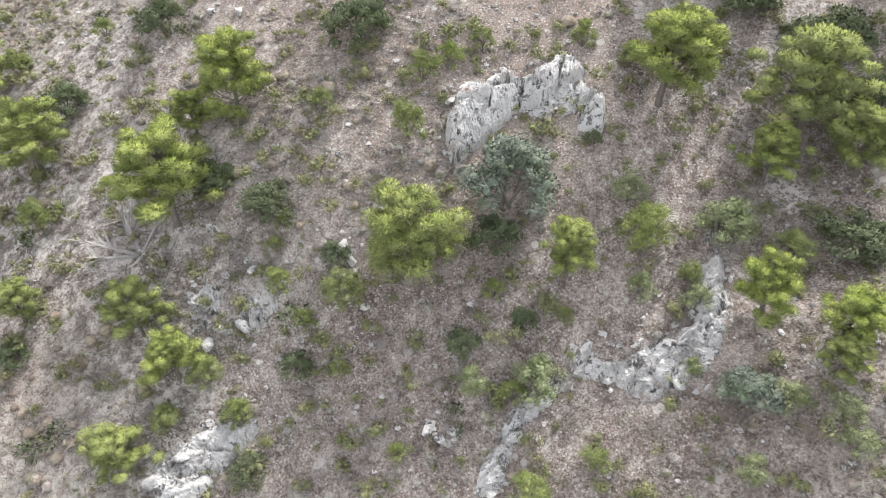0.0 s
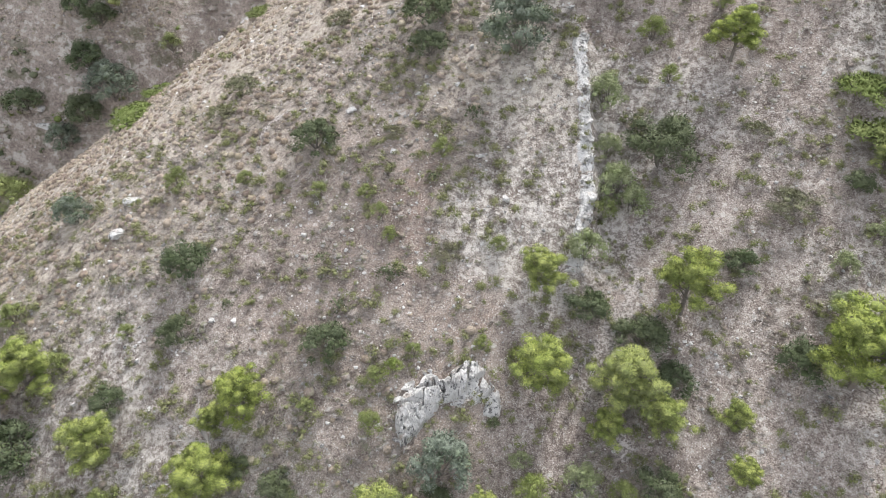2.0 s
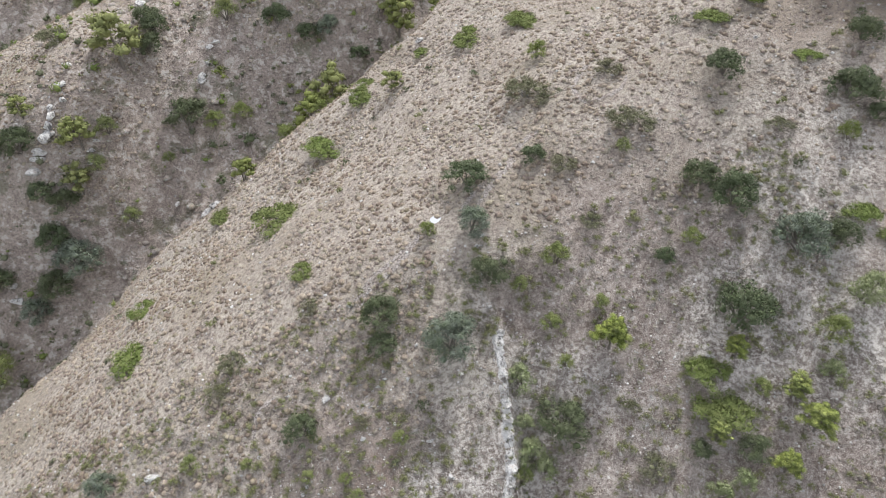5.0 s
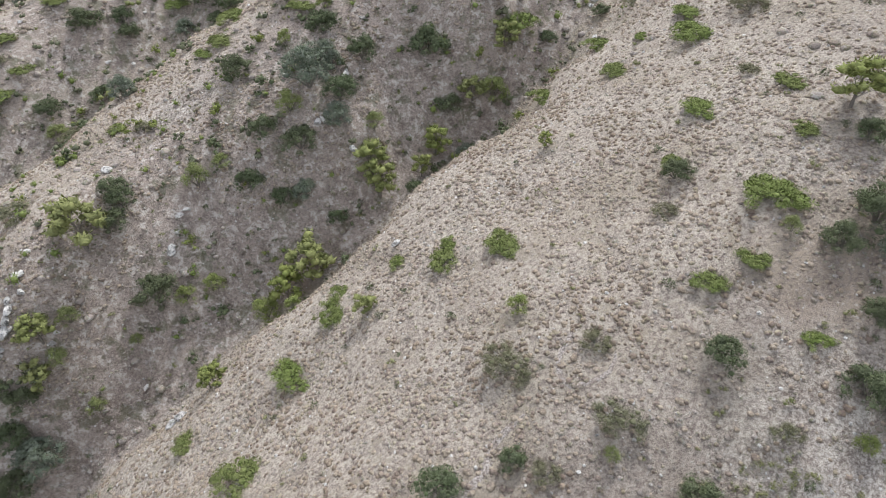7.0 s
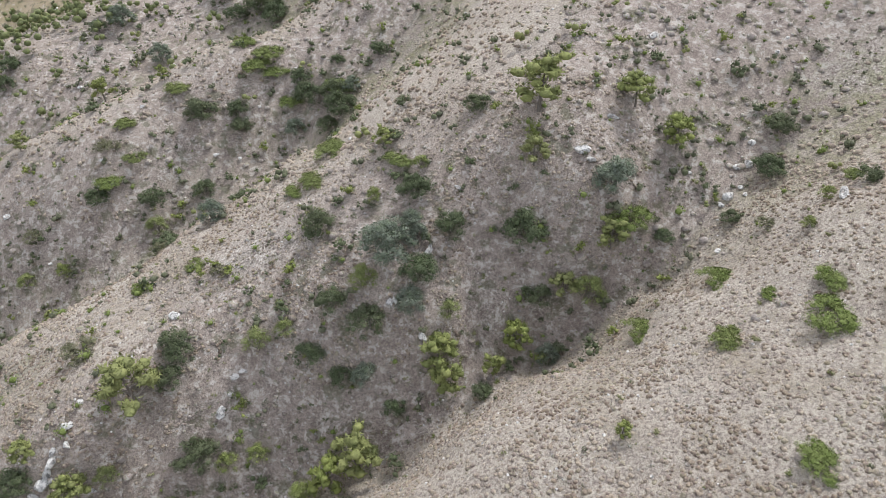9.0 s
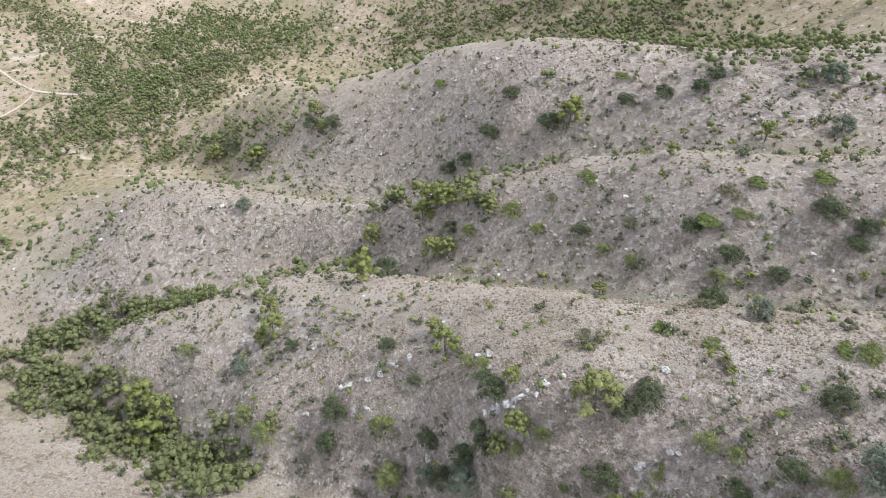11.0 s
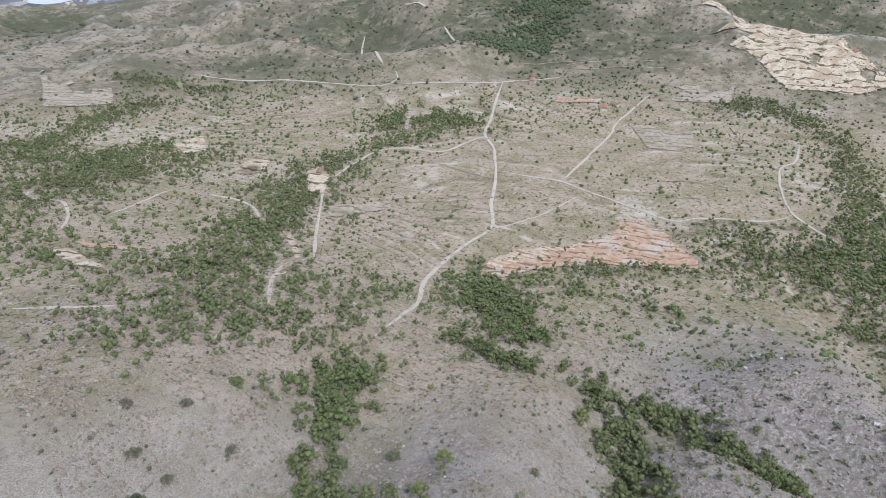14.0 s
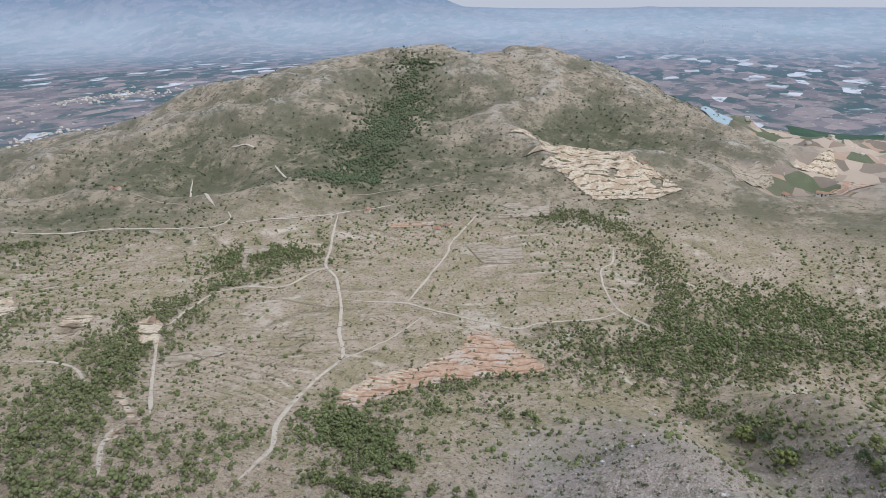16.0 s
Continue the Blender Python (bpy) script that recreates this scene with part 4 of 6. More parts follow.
def track_material():
    m = Nodes("pale_dirt", 0.95)
    n = m.noise(1.1, 4)
    col = m.mix(n, (0.43, 0.37, 0.295), (0.62, 0.55, 0.46))
    return m.finish(m.mix(m.step(m.noise(0.25, 3), 0.5, 0.7, 0, 0.6), col, (0.27, 0.235, 0.19)), n, 0.05)


def gravel_material():
    m = Nodes("grey_gravel", 0.95)
    n = m.noise(7, 5, 0.8)
    col = m.mix(m.step(n, 0.42, 0.56), (0.15, 0.128, 0.112), (0.46, 0.42, 0.385))
    col = m.mix(m.step(m.noise(1.2, 4, 0.7), 0.50, 0.62, 0, 0.6), col, (0.22, 0.175, 0.145))
    return m.finish(col, n, 0.12, 0.9)


def field_material(name, a, b, c, rows=0.0, line=(0.14, 0.125, 0.075)):
    m = Nodes(name, 0.95)
    n = m.noise(0.35, 5, 0.7)
    col = m.mix(m.step(n, 0.38, 0.62), a, b)
    col = m.mix(m.step(m.noise(0.08, 4), 0.47, 0.6), col, c)
    if rows:
        sep = m.tree.nodes.new("ShaderNodeSeparateXYZ")
        m.put(sep.inputs[0], m.place)
        run = m.math("ADD", m.math("MULTIPLY", sep.outputs[0], 0.92 / rows), m.math("ADD", m.math("MULTIPLY", sep.outputs[1], 0.38 / rows), m.math("MULTIPLY", m.noise(0.028, 3), 3.0)))
        cut = m.math("FRACT", run, 0.0)
        col = m.mix(m.math("MULTIPLY", m.step(cut, 0.72, 0.84), m.step(m.noise(0.12, 4), 0.40, 0.52)), col, line)
        col = m.mix(m.step(m.noise(0.28, 3), 0.60, 0.66), col, (0.10, 0.105, 0.055))
    return m.finish(col, m.noise(1.5, 3), 0.1)


MAT = dict(
    ground=ground_material(),
    pine=leaf_material("pine_needles", (0.135, 0.160, 0.060), (0.36, 0.405, 0.135), (0.25, 0.26, 0.15), vary=0.4, fine=18),
    # Lighter needle colour for puff tops, standing in for light from above.
    pine_lit=leaf_material("pine_needles_lit", (0.29, 0.335, 0.085), (0.53, 0.575, 0.175), (0.36, 0.375, 0.19), vary=0.35, fine=18),
    pine_mid=leaf_material("pine_needles_dull", (0.115, 0.138, 0.050), (0.33, 0.355, 0.115), (0.25, 0.24, 0.14), vary=0.4, fine=9),
    pine_far=leaf_material("pine_needles_far", (0.064, 0.086, 0.040), (0.265, 0.295, 0.128), vary=0.25, fine=3.5),
    oak=leaf_material("dark_evergreen_leaves", (0.055, 0.075, 0.042), (0.185, 0.215, 0.125), vary=0.15, fine=11),
    olive=leaf_material("grey_olive_leaves", (0.095, 0.120, 0.090), (0.29, 0.325, 0.262), vary=0.1, fine=11),
    mat=leaf_material("bright_green_leaves", (0.115, 0.150, 0.045), (0.275, 0.325, 0.115), vary=0.25, fine=9),
    spurge=leaf_material("pale_green_leaves", (0.16, 0.19, 0.095), (0.43, 0.46, 0.27), vary=0.1, fine=14),
    scrub=cushion_material("dry_scrub_twigs", [(0.33, 0.295, 0.27), (0.41, 0.37, 0.33), (0.33, 0.28, 0.255), (0.48, 0.455, 0.42), (0.29, 0.285, 0.205), (0.41, 0.355, 0.305)]),
    herb=leaf_material("green_scrub_leaves", (0.145, 0.148, 0.078), (0.345, 0.342, 0.180), vary=0.0),
    dry=leaf_material("half_dry_leaves", (0.115, 0.115, 0.075), (0.27, 0.265, 0.175), vary=0.3),
    heath=leaf_material("grey_green_heath", (0.080, 0.086, 0.056), (0.215, 0.22, 0.150), vary=0.0, fine=5),
    straw=cushion_material("straw_cushions", [(0.365, 0.308, 0.245), (0.44, 0.38, 0.30), (0.325, 0.268, 0.222), (0.29, 0.238, 0.208), (0.39, 0.35, 0.265)], 16),
    bark=bark_material("pine_bark", (0.10, 0.085, 0.07), (0.24, 0.215, 0.19)),
    deadwood=bark_material("bleached_dead_wood", (0.22, 0.205, 0.19), (0.42, 0.40, 0.375)),
    rock=rock_material(),
    track=track_material(),
    bank=field_material("stony_bank", (0.30, 0.25, 0.19), (0.50, 0.43, 0.35), (0.27, 0.23, 0.16)),
    water=Nodes("pond_water", 0.15, 0.5).finish((0.30, 0.40, 0.44)),
    net=field_material("green_crop_netting", (0.045, 0.085, 0.05), (0.06, 0.105, 0.065), (0.05, 0.09, 0.06)),
    plaster=field_material("weathered_plaster", (0.55, 0.50, 0.43), (0.68, 0.64, 0.57), (0.50, 0.44, 0.36)),
    tile=field_material("clay_roof", (0.33, 0.19, 0.12), (0.42, 0.26, 0.17), (0.30, 0.20, 0.14)),
    timber=field_material("dark_opening", (0.04, 0.035, 0.03), (0.06, 0.05, 0.04), (0.03, 0.03, 0.03)),
    gravel=gravel_material(),
    ochre=field_material("ochre_bare_earth", (0.40, 0.255, 0.165), (0.52, 0.37, 0.265), (0.50, 0.42, 0.345), 6.5, (0.26, 0.16, 0.105)),
    cream=field_material("cream_bare_earth", (0.49, 0.395, 0.285), (0.64, 0.55, 0.43), (0.44, 0.335, 0.235), 13.0),
    tan=field_material("tan_fallow_earth", (0.36, 0.30, 0.235), (0.46, 0.39, 0.315), (0.33, 0.28, 0.20), 9.0, (0.22, 0.19, 0.13)),
)


# ---- ground ----
KNOTS = np.array([p for line in LAND.values() for p in line] + [
    (17 + r * math.sin(radians(-a)), 47 + r * math.cos(radians(a)), z)
    for a in range(45, 196, 15) for r, z in ((1750, -165), (2600, -150), (4000, -97), (5200, 20)) if a > 60 or r > 2000
] + [(17 - r * math.sin(radians(a)), 47 + r * math.cos(radians(a)), z) for a in range(210, 400, 30) for r, z in ((1600, 130), (5200, 180))] + [(-3350, -3900, 170), (-3750, -3400, 160), (-4150, -2850, 130), (-4450, -2320, 85)], float)


def kernel(r2):
    return 0.5 * r2 * np.log(np.maximum(r2, 1e-9))


def fit_land():
    n, xy = len(KNOTS), KNOTS[:, :2] / 100
    a = np.zeros((n + 3, n + 3))
    a[:n, :n] = kernel(((xy[:, None] - xy[None]) ** 2).sum(-1)) + np.eye(n) * 5e-5
    a[:n, n], a[:n, n + 1:] = 1, xy
    a[n:, :n] = a[:n, n:].T
    return xy, np.linalg.solve(a, np.r_[KNOTS[:, 2], 0, 0, 0])


LAND_XY, LAND_W = fit_land()


def land(x, y):
    """The smooth landform's height."""
    x, y = np.asarray(x, float).ravel() / 100, np.asarray(y, float).ravel() / 100
    out = np.empty(len(x))
    for i in range(0, len(x), 20000):
        u, v = x[i:i + 20000], y[i:i + 20000]
        r2 = (u[:, None] - LAND_XY[:, 0]) ** 2 + (v[:, None] - LAND_XY[:, 1]) ** 2
        out[i:i + 20000] = kernel(r2) @ LAND_W[:-3] + LAND_W[-3] + LAND_W[-2] * u + LAND_W[-1] * v
    return out


LATTICE = np.random.RandomState(7).rand(256, 256)


def grain(x, y, size, octaves=3, seed=0):
    """Value noise about 0, from -0.5 to 0.5."""
    total, amp, norm = 0, 1.0, 0
    for k in range(octaves):
        u, v = x / size * 2 ** k + 17.3 * seed + 5.1 * k, y / size * 2 ** k + 9.7 * seed + 3.3 * k
        iu, iv = np.floor(u).astype(int), np.floor(v).astype(int)
        fu, fv = u - iu, v - iv
        fu, fv = fu * fu * (3 - 2 * fu), fv * fv * (3 - 2 * fv)
        g = lambda a, b: LATTICE[a % 256, b % 256]
        total = total + amp * ((g(iu, iv) * (1 - fu) + g(iu + 1, iv) * fu) * (1 - fv) + (g(iu, iv + 1) * (1 - fu) + g(iu + 1, iv + 1) * fu) * fv - 0.5)
        norm, amp = norm + amp, amp * 0.5
    return total / norm


HUB = (10.0, 45.0)


def terrace(x, y, d):
    """Old farm terraces on the valley's gentle slopes: their count down the slope, and how well they are kept."""
    h = land(x, y)
    u = h / 1.5 + 2.4 * grain(x, y, 120, 3, 50) + 0.4 * grain(x, y, 22, 2, 51)
    w = smooth(-90, -104, h) * smooth(1250, 800, d) * smooth(240, 300, d) * smooth(-0.16, 0.04, grain(x, y, 130, 3, 14))
    return u, w


def ground(x, y):
    """The ground's height, with its bumps."""
    x, y = np.asarray(x, float).ravel(), np.asarray(y, float).ravel()
    d = np.hypot(x - HUB[0], y - HUB[1])
    z = land(x, y) + 1.1 * grain(x, y, 11, 3) * smooth(900, 300, d)
    z += 0.55 * grain(x, y, 2.6, 3, 1) * smooth(260, 120, d)
    z += smooth(150, 400, d) * smooth(1500, 800, d) * 3.0 * grain(x, y, 70, 2, 2)
    east = x - np.interp(y, (24.0, 27.4, 31.1, 35.6, 38.0), (9.9, 11.4, 12.0, 12.7, 12.2)) - 0.25
    z -= 1.1 * smooth(0, 0.35, east) * smooth(7, 1.5, east) * smooth(22, 25, y) * smooth(40, 37, y)
    m = smooth(650, 900, d) * smooth(1700, 1300, d)
    z += smooth(3000, 4200, d) * np.maximum(0, grain(x, y, 1100, 3, 4)) * 520
    u, w = terrace(x, y, d)
    f = u - np.floor(u)
    z += w * 0.9 * (smooth(0.80, 1.0, f) - f + 0.4)
    return z + m * (150 * (0.12 - np.abs(grain(x, y, 240, 5, 3))))


def tilt(x, y, e=3.0):
    """The landform's fall towards east and north, and how much it bulges."""
    z, a, b, c, d = land(x, y), land(x + e, y), land(x - e, y), land(x, y + e), land(x, y - e)
    return (a - b) / (2 * e), (c - d) / (2 * e), (4 * z - a - b - c - d) / (e * e)


def gully_rim(x):
    """How far north the near spur reaches before it drops into the gully."""
    return np.interp(x, (-152, -104, -56, -38, -23.5, -13.5, -6, 6, 20, 40, 60, 90), (-5, 12, 38, 50, 61, 68.5, 77, 85, 91, 94.5, 106, 128))


def straw_cover(x, y):
    """How much dry tussock grass grows there: on slopes that face north-west and on the crests."""
    gx, gy, bulge = tilt(x, y, 5.0)
    d = np.hypot(x - HUB[0], y - HUB[1])
    face = gx * 0.55 - gy * 0.83
    s = smooth(-0.10, 0.22, face + 0.25 * grain(x, y, 14, 3, 5)) + smooth(0.012, 0.04, bulge + 0.02 * grain(x, y, 9, 2, 6)) * 0.8
    rim = gully_rim(x)
    s = np.maximum(s, 0.85 * smooth(40, 50, y - 0.12 * x) * smooth(0, -6, y - rim) * smooth(90, 70, d) * (0.75 + grain(x, y, 12, 3, 16)))
    low = smooth(60, 30, d) * smooth(36, 24, y - 0.15 * x)
    return np.clip(s, 0, 1) * smooth(420, 260, d) * (1 - 0.85 * low)


def scatter_cover(x, y):
    gx, gy, bulge = tilt(x, y, 6.0)
    d = np.hypot(x - HUB[0], y - HUB[1])
    green = smooth(0.004, 0.02, -bulge + 0.008 * grain(x, y, 20, 3, 8)) * 0.6 * smooth(50, 110, d)
    valley = smooth(-95, -105, land(x, y)) * smooth(900, 500, d)
    green = np.maximum(green, valley * (0.1 + 0.55 * smooth(-0.12, 0.2, grain(x, y, 55, 4, 9))))
    crease = np.abs(grain(x, y, 240, 5, 3)) + 0.04 * grain(x, y, 40, 3, 10)
    green = np.maximum(green, smooth(560, 760, d) * smooth(0.08, 0.20, crease))
    bare = smooth(0.02, 0.20, grain(x, y, 13, 4, 11)) * smooth(500, 250, d) + smooth(700, 850, d) * smooth(0.035, 0.0, crease)
    return np.clip(green, 0, 1), np.clip(bare, 0, 1)


def mesh_of(name, verts, faces, mat=None, flat=True, slots=None, more=(), normals=None):
    """A mesh from arrays; faces all of one corner count."""
    me = bpy.data.meshes.new(name)
    verts, faces = np.asarray(verts, np.float32), np.asarray(faces, np.int32)
    k = faces.shape[1]
    if normals is not None:
        p, q, r = (verts[faces[:, c]] for c in range(3))
        inward = (np.cross(q - p, r - p) * np.asarray(normals)[faces].sum(1)).sum(1) < 0
        faces[inward] = faces[inward][:, ::-1]
    me.vertices.add(len(verts)), me.loops.add(faces.size), me.polygons.add(len(faces))
    me.vertices.foreach_set("co", verts.ravel())
    me.loops.foreach_set("vertex_index", faces.ravel())
    me.polygons.foreach_set("loop_start", np.arange(0, faces.size, k, dtype=np.int32))
    me.polygons.foreach_set("use_smooth", np.full(len(faces), not flat))
    me.update(calc_edges=True)
    if mat:
        me.materials.append(mat)
    for extra in more:
        me.materials.append(extra)
    if slots is not None:
        me.polygons.foreach_set("material_index", np.asarray(slots, np.int32))
    if normals is not None:
        me.normals_split_custom_set_from_vertices(np.asarray(normals, np.float32))
    return me


def colour_layer(me, name, r, g, b):
    layer = me.attributes.new(name, "FLOAT_COLOR", "POINT")
    layer.data.foreach_set("color", np.stack([r, g, b, np.ones_like(r)], 1).astype(np.float32).ravel())


def build_ground():
    turns = np.radians(np.r_[np.arange(-114, 168, 0.42), np.arange(168, 246, 3.0)])
    rings = [0.0]
    while rings[-1] < 5100:
        r = rings[-1]
        rings.append(r + (0.45 if r < 72 else r * 0.0062 if r < 700 else r * 0.016))
    rings = np.array(rings[1:])
    rr, tt = np.meshgrid(rings, turns, indexing="ij")
    x, y = HUB[0] - rr * np.sin(tt), HUB[1] + rr * np.cos(tt)
    n, k = len(rings), len(turns)
    cut = int(np.searchsorted(rings, 1500))
    z = ground(x, y).reshape(n, k)
    verts = np.stack([x, y, z], -1).reshape(-1, 3)
    i, j = np.meshgrid(np.arange(n - 1), np.arange(k), indexing="ij")
    j2 = (j + 1) % k
    quads = np.stack([i * k + j, i * k + j2, (i + 1) * k + j2, (i + 1) * k + j], -1)
    near = quads[:cut].reshape(-1, 4)
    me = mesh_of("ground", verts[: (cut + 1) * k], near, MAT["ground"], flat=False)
    vx, vy = verts[: (cut + 1) * k, 0], verts[: (cut + 1) * k, 1]
    straw, (green, bare) = straw_cover(vx, vy), scatter_cover(vx, vy)
    colour_layer(me, "cover", straw, green, bare)
    d = np.hypot(vx - HUB[0], vy - HUB[1])
    pale = smooth(0.12, 0.3, grain(vx, vy, 38, 4, 12)) * smooth(-88, -104, verts[: (cut + 1) * k, 2]) * smooth(1100, 500, d)
    gx, gy, bulge = tilt(vx, vy, 5.0)
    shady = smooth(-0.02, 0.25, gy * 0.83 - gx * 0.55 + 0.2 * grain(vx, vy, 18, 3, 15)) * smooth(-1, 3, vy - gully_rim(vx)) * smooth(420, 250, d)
    red = smooth(0.1, 0.3, grain(vx, vy, 22, 3, 13)) * 0.8
    farm = smooth(-108, -118, verts[: (cut + 1) * k, 2]) * smooth(760, 900, d) * smooth(-100, 40, vy)
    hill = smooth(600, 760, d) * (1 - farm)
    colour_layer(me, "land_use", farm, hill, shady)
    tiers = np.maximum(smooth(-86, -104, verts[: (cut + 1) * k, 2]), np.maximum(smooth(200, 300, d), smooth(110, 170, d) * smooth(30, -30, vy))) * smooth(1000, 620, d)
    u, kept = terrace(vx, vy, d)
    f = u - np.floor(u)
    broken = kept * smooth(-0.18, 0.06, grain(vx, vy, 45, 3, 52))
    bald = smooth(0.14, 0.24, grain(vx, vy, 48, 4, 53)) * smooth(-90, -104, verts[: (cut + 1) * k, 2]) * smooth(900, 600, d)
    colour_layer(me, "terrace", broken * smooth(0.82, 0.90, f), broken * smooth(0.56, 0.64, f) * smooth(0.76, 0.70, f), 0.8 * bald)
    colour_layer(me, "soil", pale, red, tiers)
    tagged(new("ground", me), "stony scrub hillside falling to a dry valley", "ground", kind="structure")
    far = quads[cut:].reshape(-1, 4) - cut * k
    fx, fy = verts[cut * k:, 0], verts[cut * k:, 1]
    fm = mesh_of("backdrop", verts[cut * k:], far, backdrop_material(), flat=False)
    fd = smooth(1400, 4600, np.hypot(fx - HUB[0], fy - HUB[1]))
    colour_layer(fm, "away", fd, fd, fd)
    tagged(new("backdrop", fm), "hazy farmed plain far beyond the mountain", "distance", kind="structure")


def backdrop_material():
    m = Nodes("hazy_plain", 1.0, 0.0)
    away = m.attr("away")
    stretch = m.tree.nodes.new("ShaderNodeMapping")
    stretch.inputs["Scale"].default_value = (0.7, 1.3, 0)
    m.put(stretch.inputs[0], m.place)
    plots = m.split(m.cells(0.02, out="Color", coords=stretch.outputs[0]))
    region = m.noise(0.0016, 3)
    col = m.mix(plots[0], (0.15, 0.12, 0.105), (0.40, 0.31, 0.26))
    col = m.mix(m.math("MULTIPLY", m.step(plots[1], 0.54, 0.60), m.step(region, 0.46, 0.52)), col, (0.05, 0.085, 0.05))
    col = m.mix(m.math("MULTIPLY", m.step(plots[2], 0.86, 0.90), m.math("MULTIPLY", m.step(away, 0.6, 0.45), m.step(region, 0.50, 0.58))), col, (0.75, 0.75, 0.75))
    col = m.mix(m.step(m.noise(0.012, 5, 0.7), 0.50, 0.62), col, (0.085, 0.10, 0.07))
    col = m.mix(m.step(m.noise(0.05, 3, 0.7), 0.63, 0.69), col, (0.60, 0.58, 0.55))
    # Haze is painted in as emission, bluer on heights, stronger and paler with distance.
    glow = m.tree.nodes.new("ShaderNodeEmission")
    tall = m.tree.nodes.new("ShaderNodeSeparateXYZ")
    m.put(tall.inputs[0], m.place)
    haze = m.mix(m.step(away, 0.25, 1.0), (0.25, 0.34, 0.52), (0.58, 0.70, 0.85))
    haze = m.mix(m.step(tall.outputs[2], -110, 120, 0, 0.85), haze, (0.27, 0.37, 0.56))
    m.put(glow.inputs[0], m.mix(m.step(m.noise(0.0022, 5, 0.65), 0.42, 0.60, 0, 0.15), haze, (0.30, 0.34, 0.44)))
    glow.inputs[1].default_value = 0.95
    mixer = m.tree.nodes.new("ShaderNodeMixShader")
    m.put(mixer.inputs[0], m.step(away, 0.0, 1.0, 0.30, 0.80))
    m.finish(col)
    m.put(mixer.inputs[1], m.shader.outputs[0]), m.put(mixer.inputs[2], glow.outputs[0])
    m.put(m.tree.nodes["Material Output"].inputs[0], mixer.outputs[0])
    return m.mat


build_ground()


# ---- plants ----
def part(name, me, parent, label=""):
    ob = new(name, me)
    ob.parent = parent
    return tagged(ob, label)


def tube(points, radii, sides=5):
    """A tapered, bent stick through the points: verts and triangles."""
    verts, faces = [], []
    for k, (p, r) in enumerate(zip(points, radii)):
        for s in range(sides):
            a = 2 * math.pi * s / sides
            verts.append((p[0] + r * math.cos(a), p[1] + r * math.sin(a), p[2]))
        if k:
            for s in range(sides):
                a, b = (k - 1) * sides + s, (k - 1) * sides + (s + 1) % sides
                faces += [(a, b, b + sides), (a, b + sides, a + sides)]
    return np.array(verts), np.array(faces)


def join(pieces):
    """Several (verts, faces) or (verts, faces, normals) in one."""
    verts, faces, n = [], [], 0
    for piece in pieces:
        verts.append(piece[0]), faces.append(np.asarray(piece[1]) + n)
        n += len(piece[0])
    out = np.concatenate(verts), np.concatenate(faces)
    return out + (np.concatenate([piece[2] for piece in pieces]),) if len(pieces[0]) == 3 else out


def unit(v):
    return v / np.maximum(np.linalg.norm(v, axis=-1, keepdims=True), 1e-9)


BALL_V = unit(np.array([(0, 1, 1.618), (0, -1, 1.618), (0, 1, -1.618), (0, -1, -1.618), (1, 1.618, 0), (-1, 1.618, 0), (1, -1.618, 0), (-1, -1.618, 0), (1.618, 0, 1), (-1.618, 0, 1), (1.618, 0, -1), (-1.618, 0, -1)], float))
BALL_F = np.array([f for f in [(a, b, c) for a in range(12) for b in range(a + 1, 12) for c in range(b + 1, 12)]
                   if all(np.linalg.norm(BALL_V[f[i]] - BALL_V[f[j]]) < 1.06 for i, j in ((0, 1), (1, 2), (0, 2)))])


def leaves(rng, centres, radii, count, length, width, lift=0.5, squash=1.0, low=-0.5, crisp=0.45):
    """Leaves or stalks laid like shingles over round clumps, with their tips standing off: verts, triangles, soft normals."""
    c, r = np.repeat(centres, count, 0), np.repeat(radii, count)
    d = rng.normal(size=(len(c), 3))
    d[:, 2] = np.where(unit(d)[:, 2] < low, -d[:, 2], d[:, 2])
    d = unit(d)
    base = c + d * (r * rng.uniform(0.70, 1.0, len(c)))[:, None] * (1, 1, squash)
    axis = unit(unit(np.cross(d, rng.normal(size=d.shape))) + d * (lift * rng.uniform(0.4, 1.6, (len(c), 1))))
    side = unit(np.cross(d, axis))
    ln, w = length * rng.uniform(0.6, 1.3, len(c))[:, None], width * rng.uniform(0.6, 1.3, len(c))[:, None]
    verts = np.stack([base + side * w / 2, base - side * w / 2, base + axis * ln], 1)
    face = unit(np.cross(verts[:, 1] - verts[:, 0], verts[:, 2] - verts[:, 0]))
    face *= np.where((face * d).sum(1, keepdims=True) < 0, -1, 1)
    soft = unit(d * (1, 1, 1 / max(squash, 0.4)) + crisp * face)
    return verts.reshape(-1, 3), np.arange(3 * len(c)).reshape(-1, 3), np.repeat(soft, 3, 0)


def finer(v, f):
    """Each triangle of a ball in four."""
    cut, verts, faces = {}, list(v), []
    for a, b, c in f:
        mid = []
        for p, q in ((a, b), (b, c), (c, a)):
            key = (min(p, q), max(p, q))
            if key not in cut:
                cut[key] = len(verts)
                verts.append(unit((v[p] + v[q]) / 2))
            mid.append(cut[key])
        ab, bc, ca = mid
        faces += [(a, ab, ca), (b, bc, ab), (c, ca, bc), (ab, bc, ca)]
    return np.array(verts), np.array(faces)


FINE_V, FINE_F = finer(BALL_V, BALL_F)


def cores(rng, centres, radii, share=0.72, squash=1.0, fine=False):
    """A lumpy mass of foliage at each clump."""
    pieces, (v, f) = [], (FINE_V, FINE_F) if fine else (BALL_V, BALL_F)
    for c, r in zip(centres, radii):
        pieces.append((c + v * (r * share * rng.uniform(0.85, 1.12, (len(v), 1))) * (1, 1, squash), f, v))
    return join(pieces)


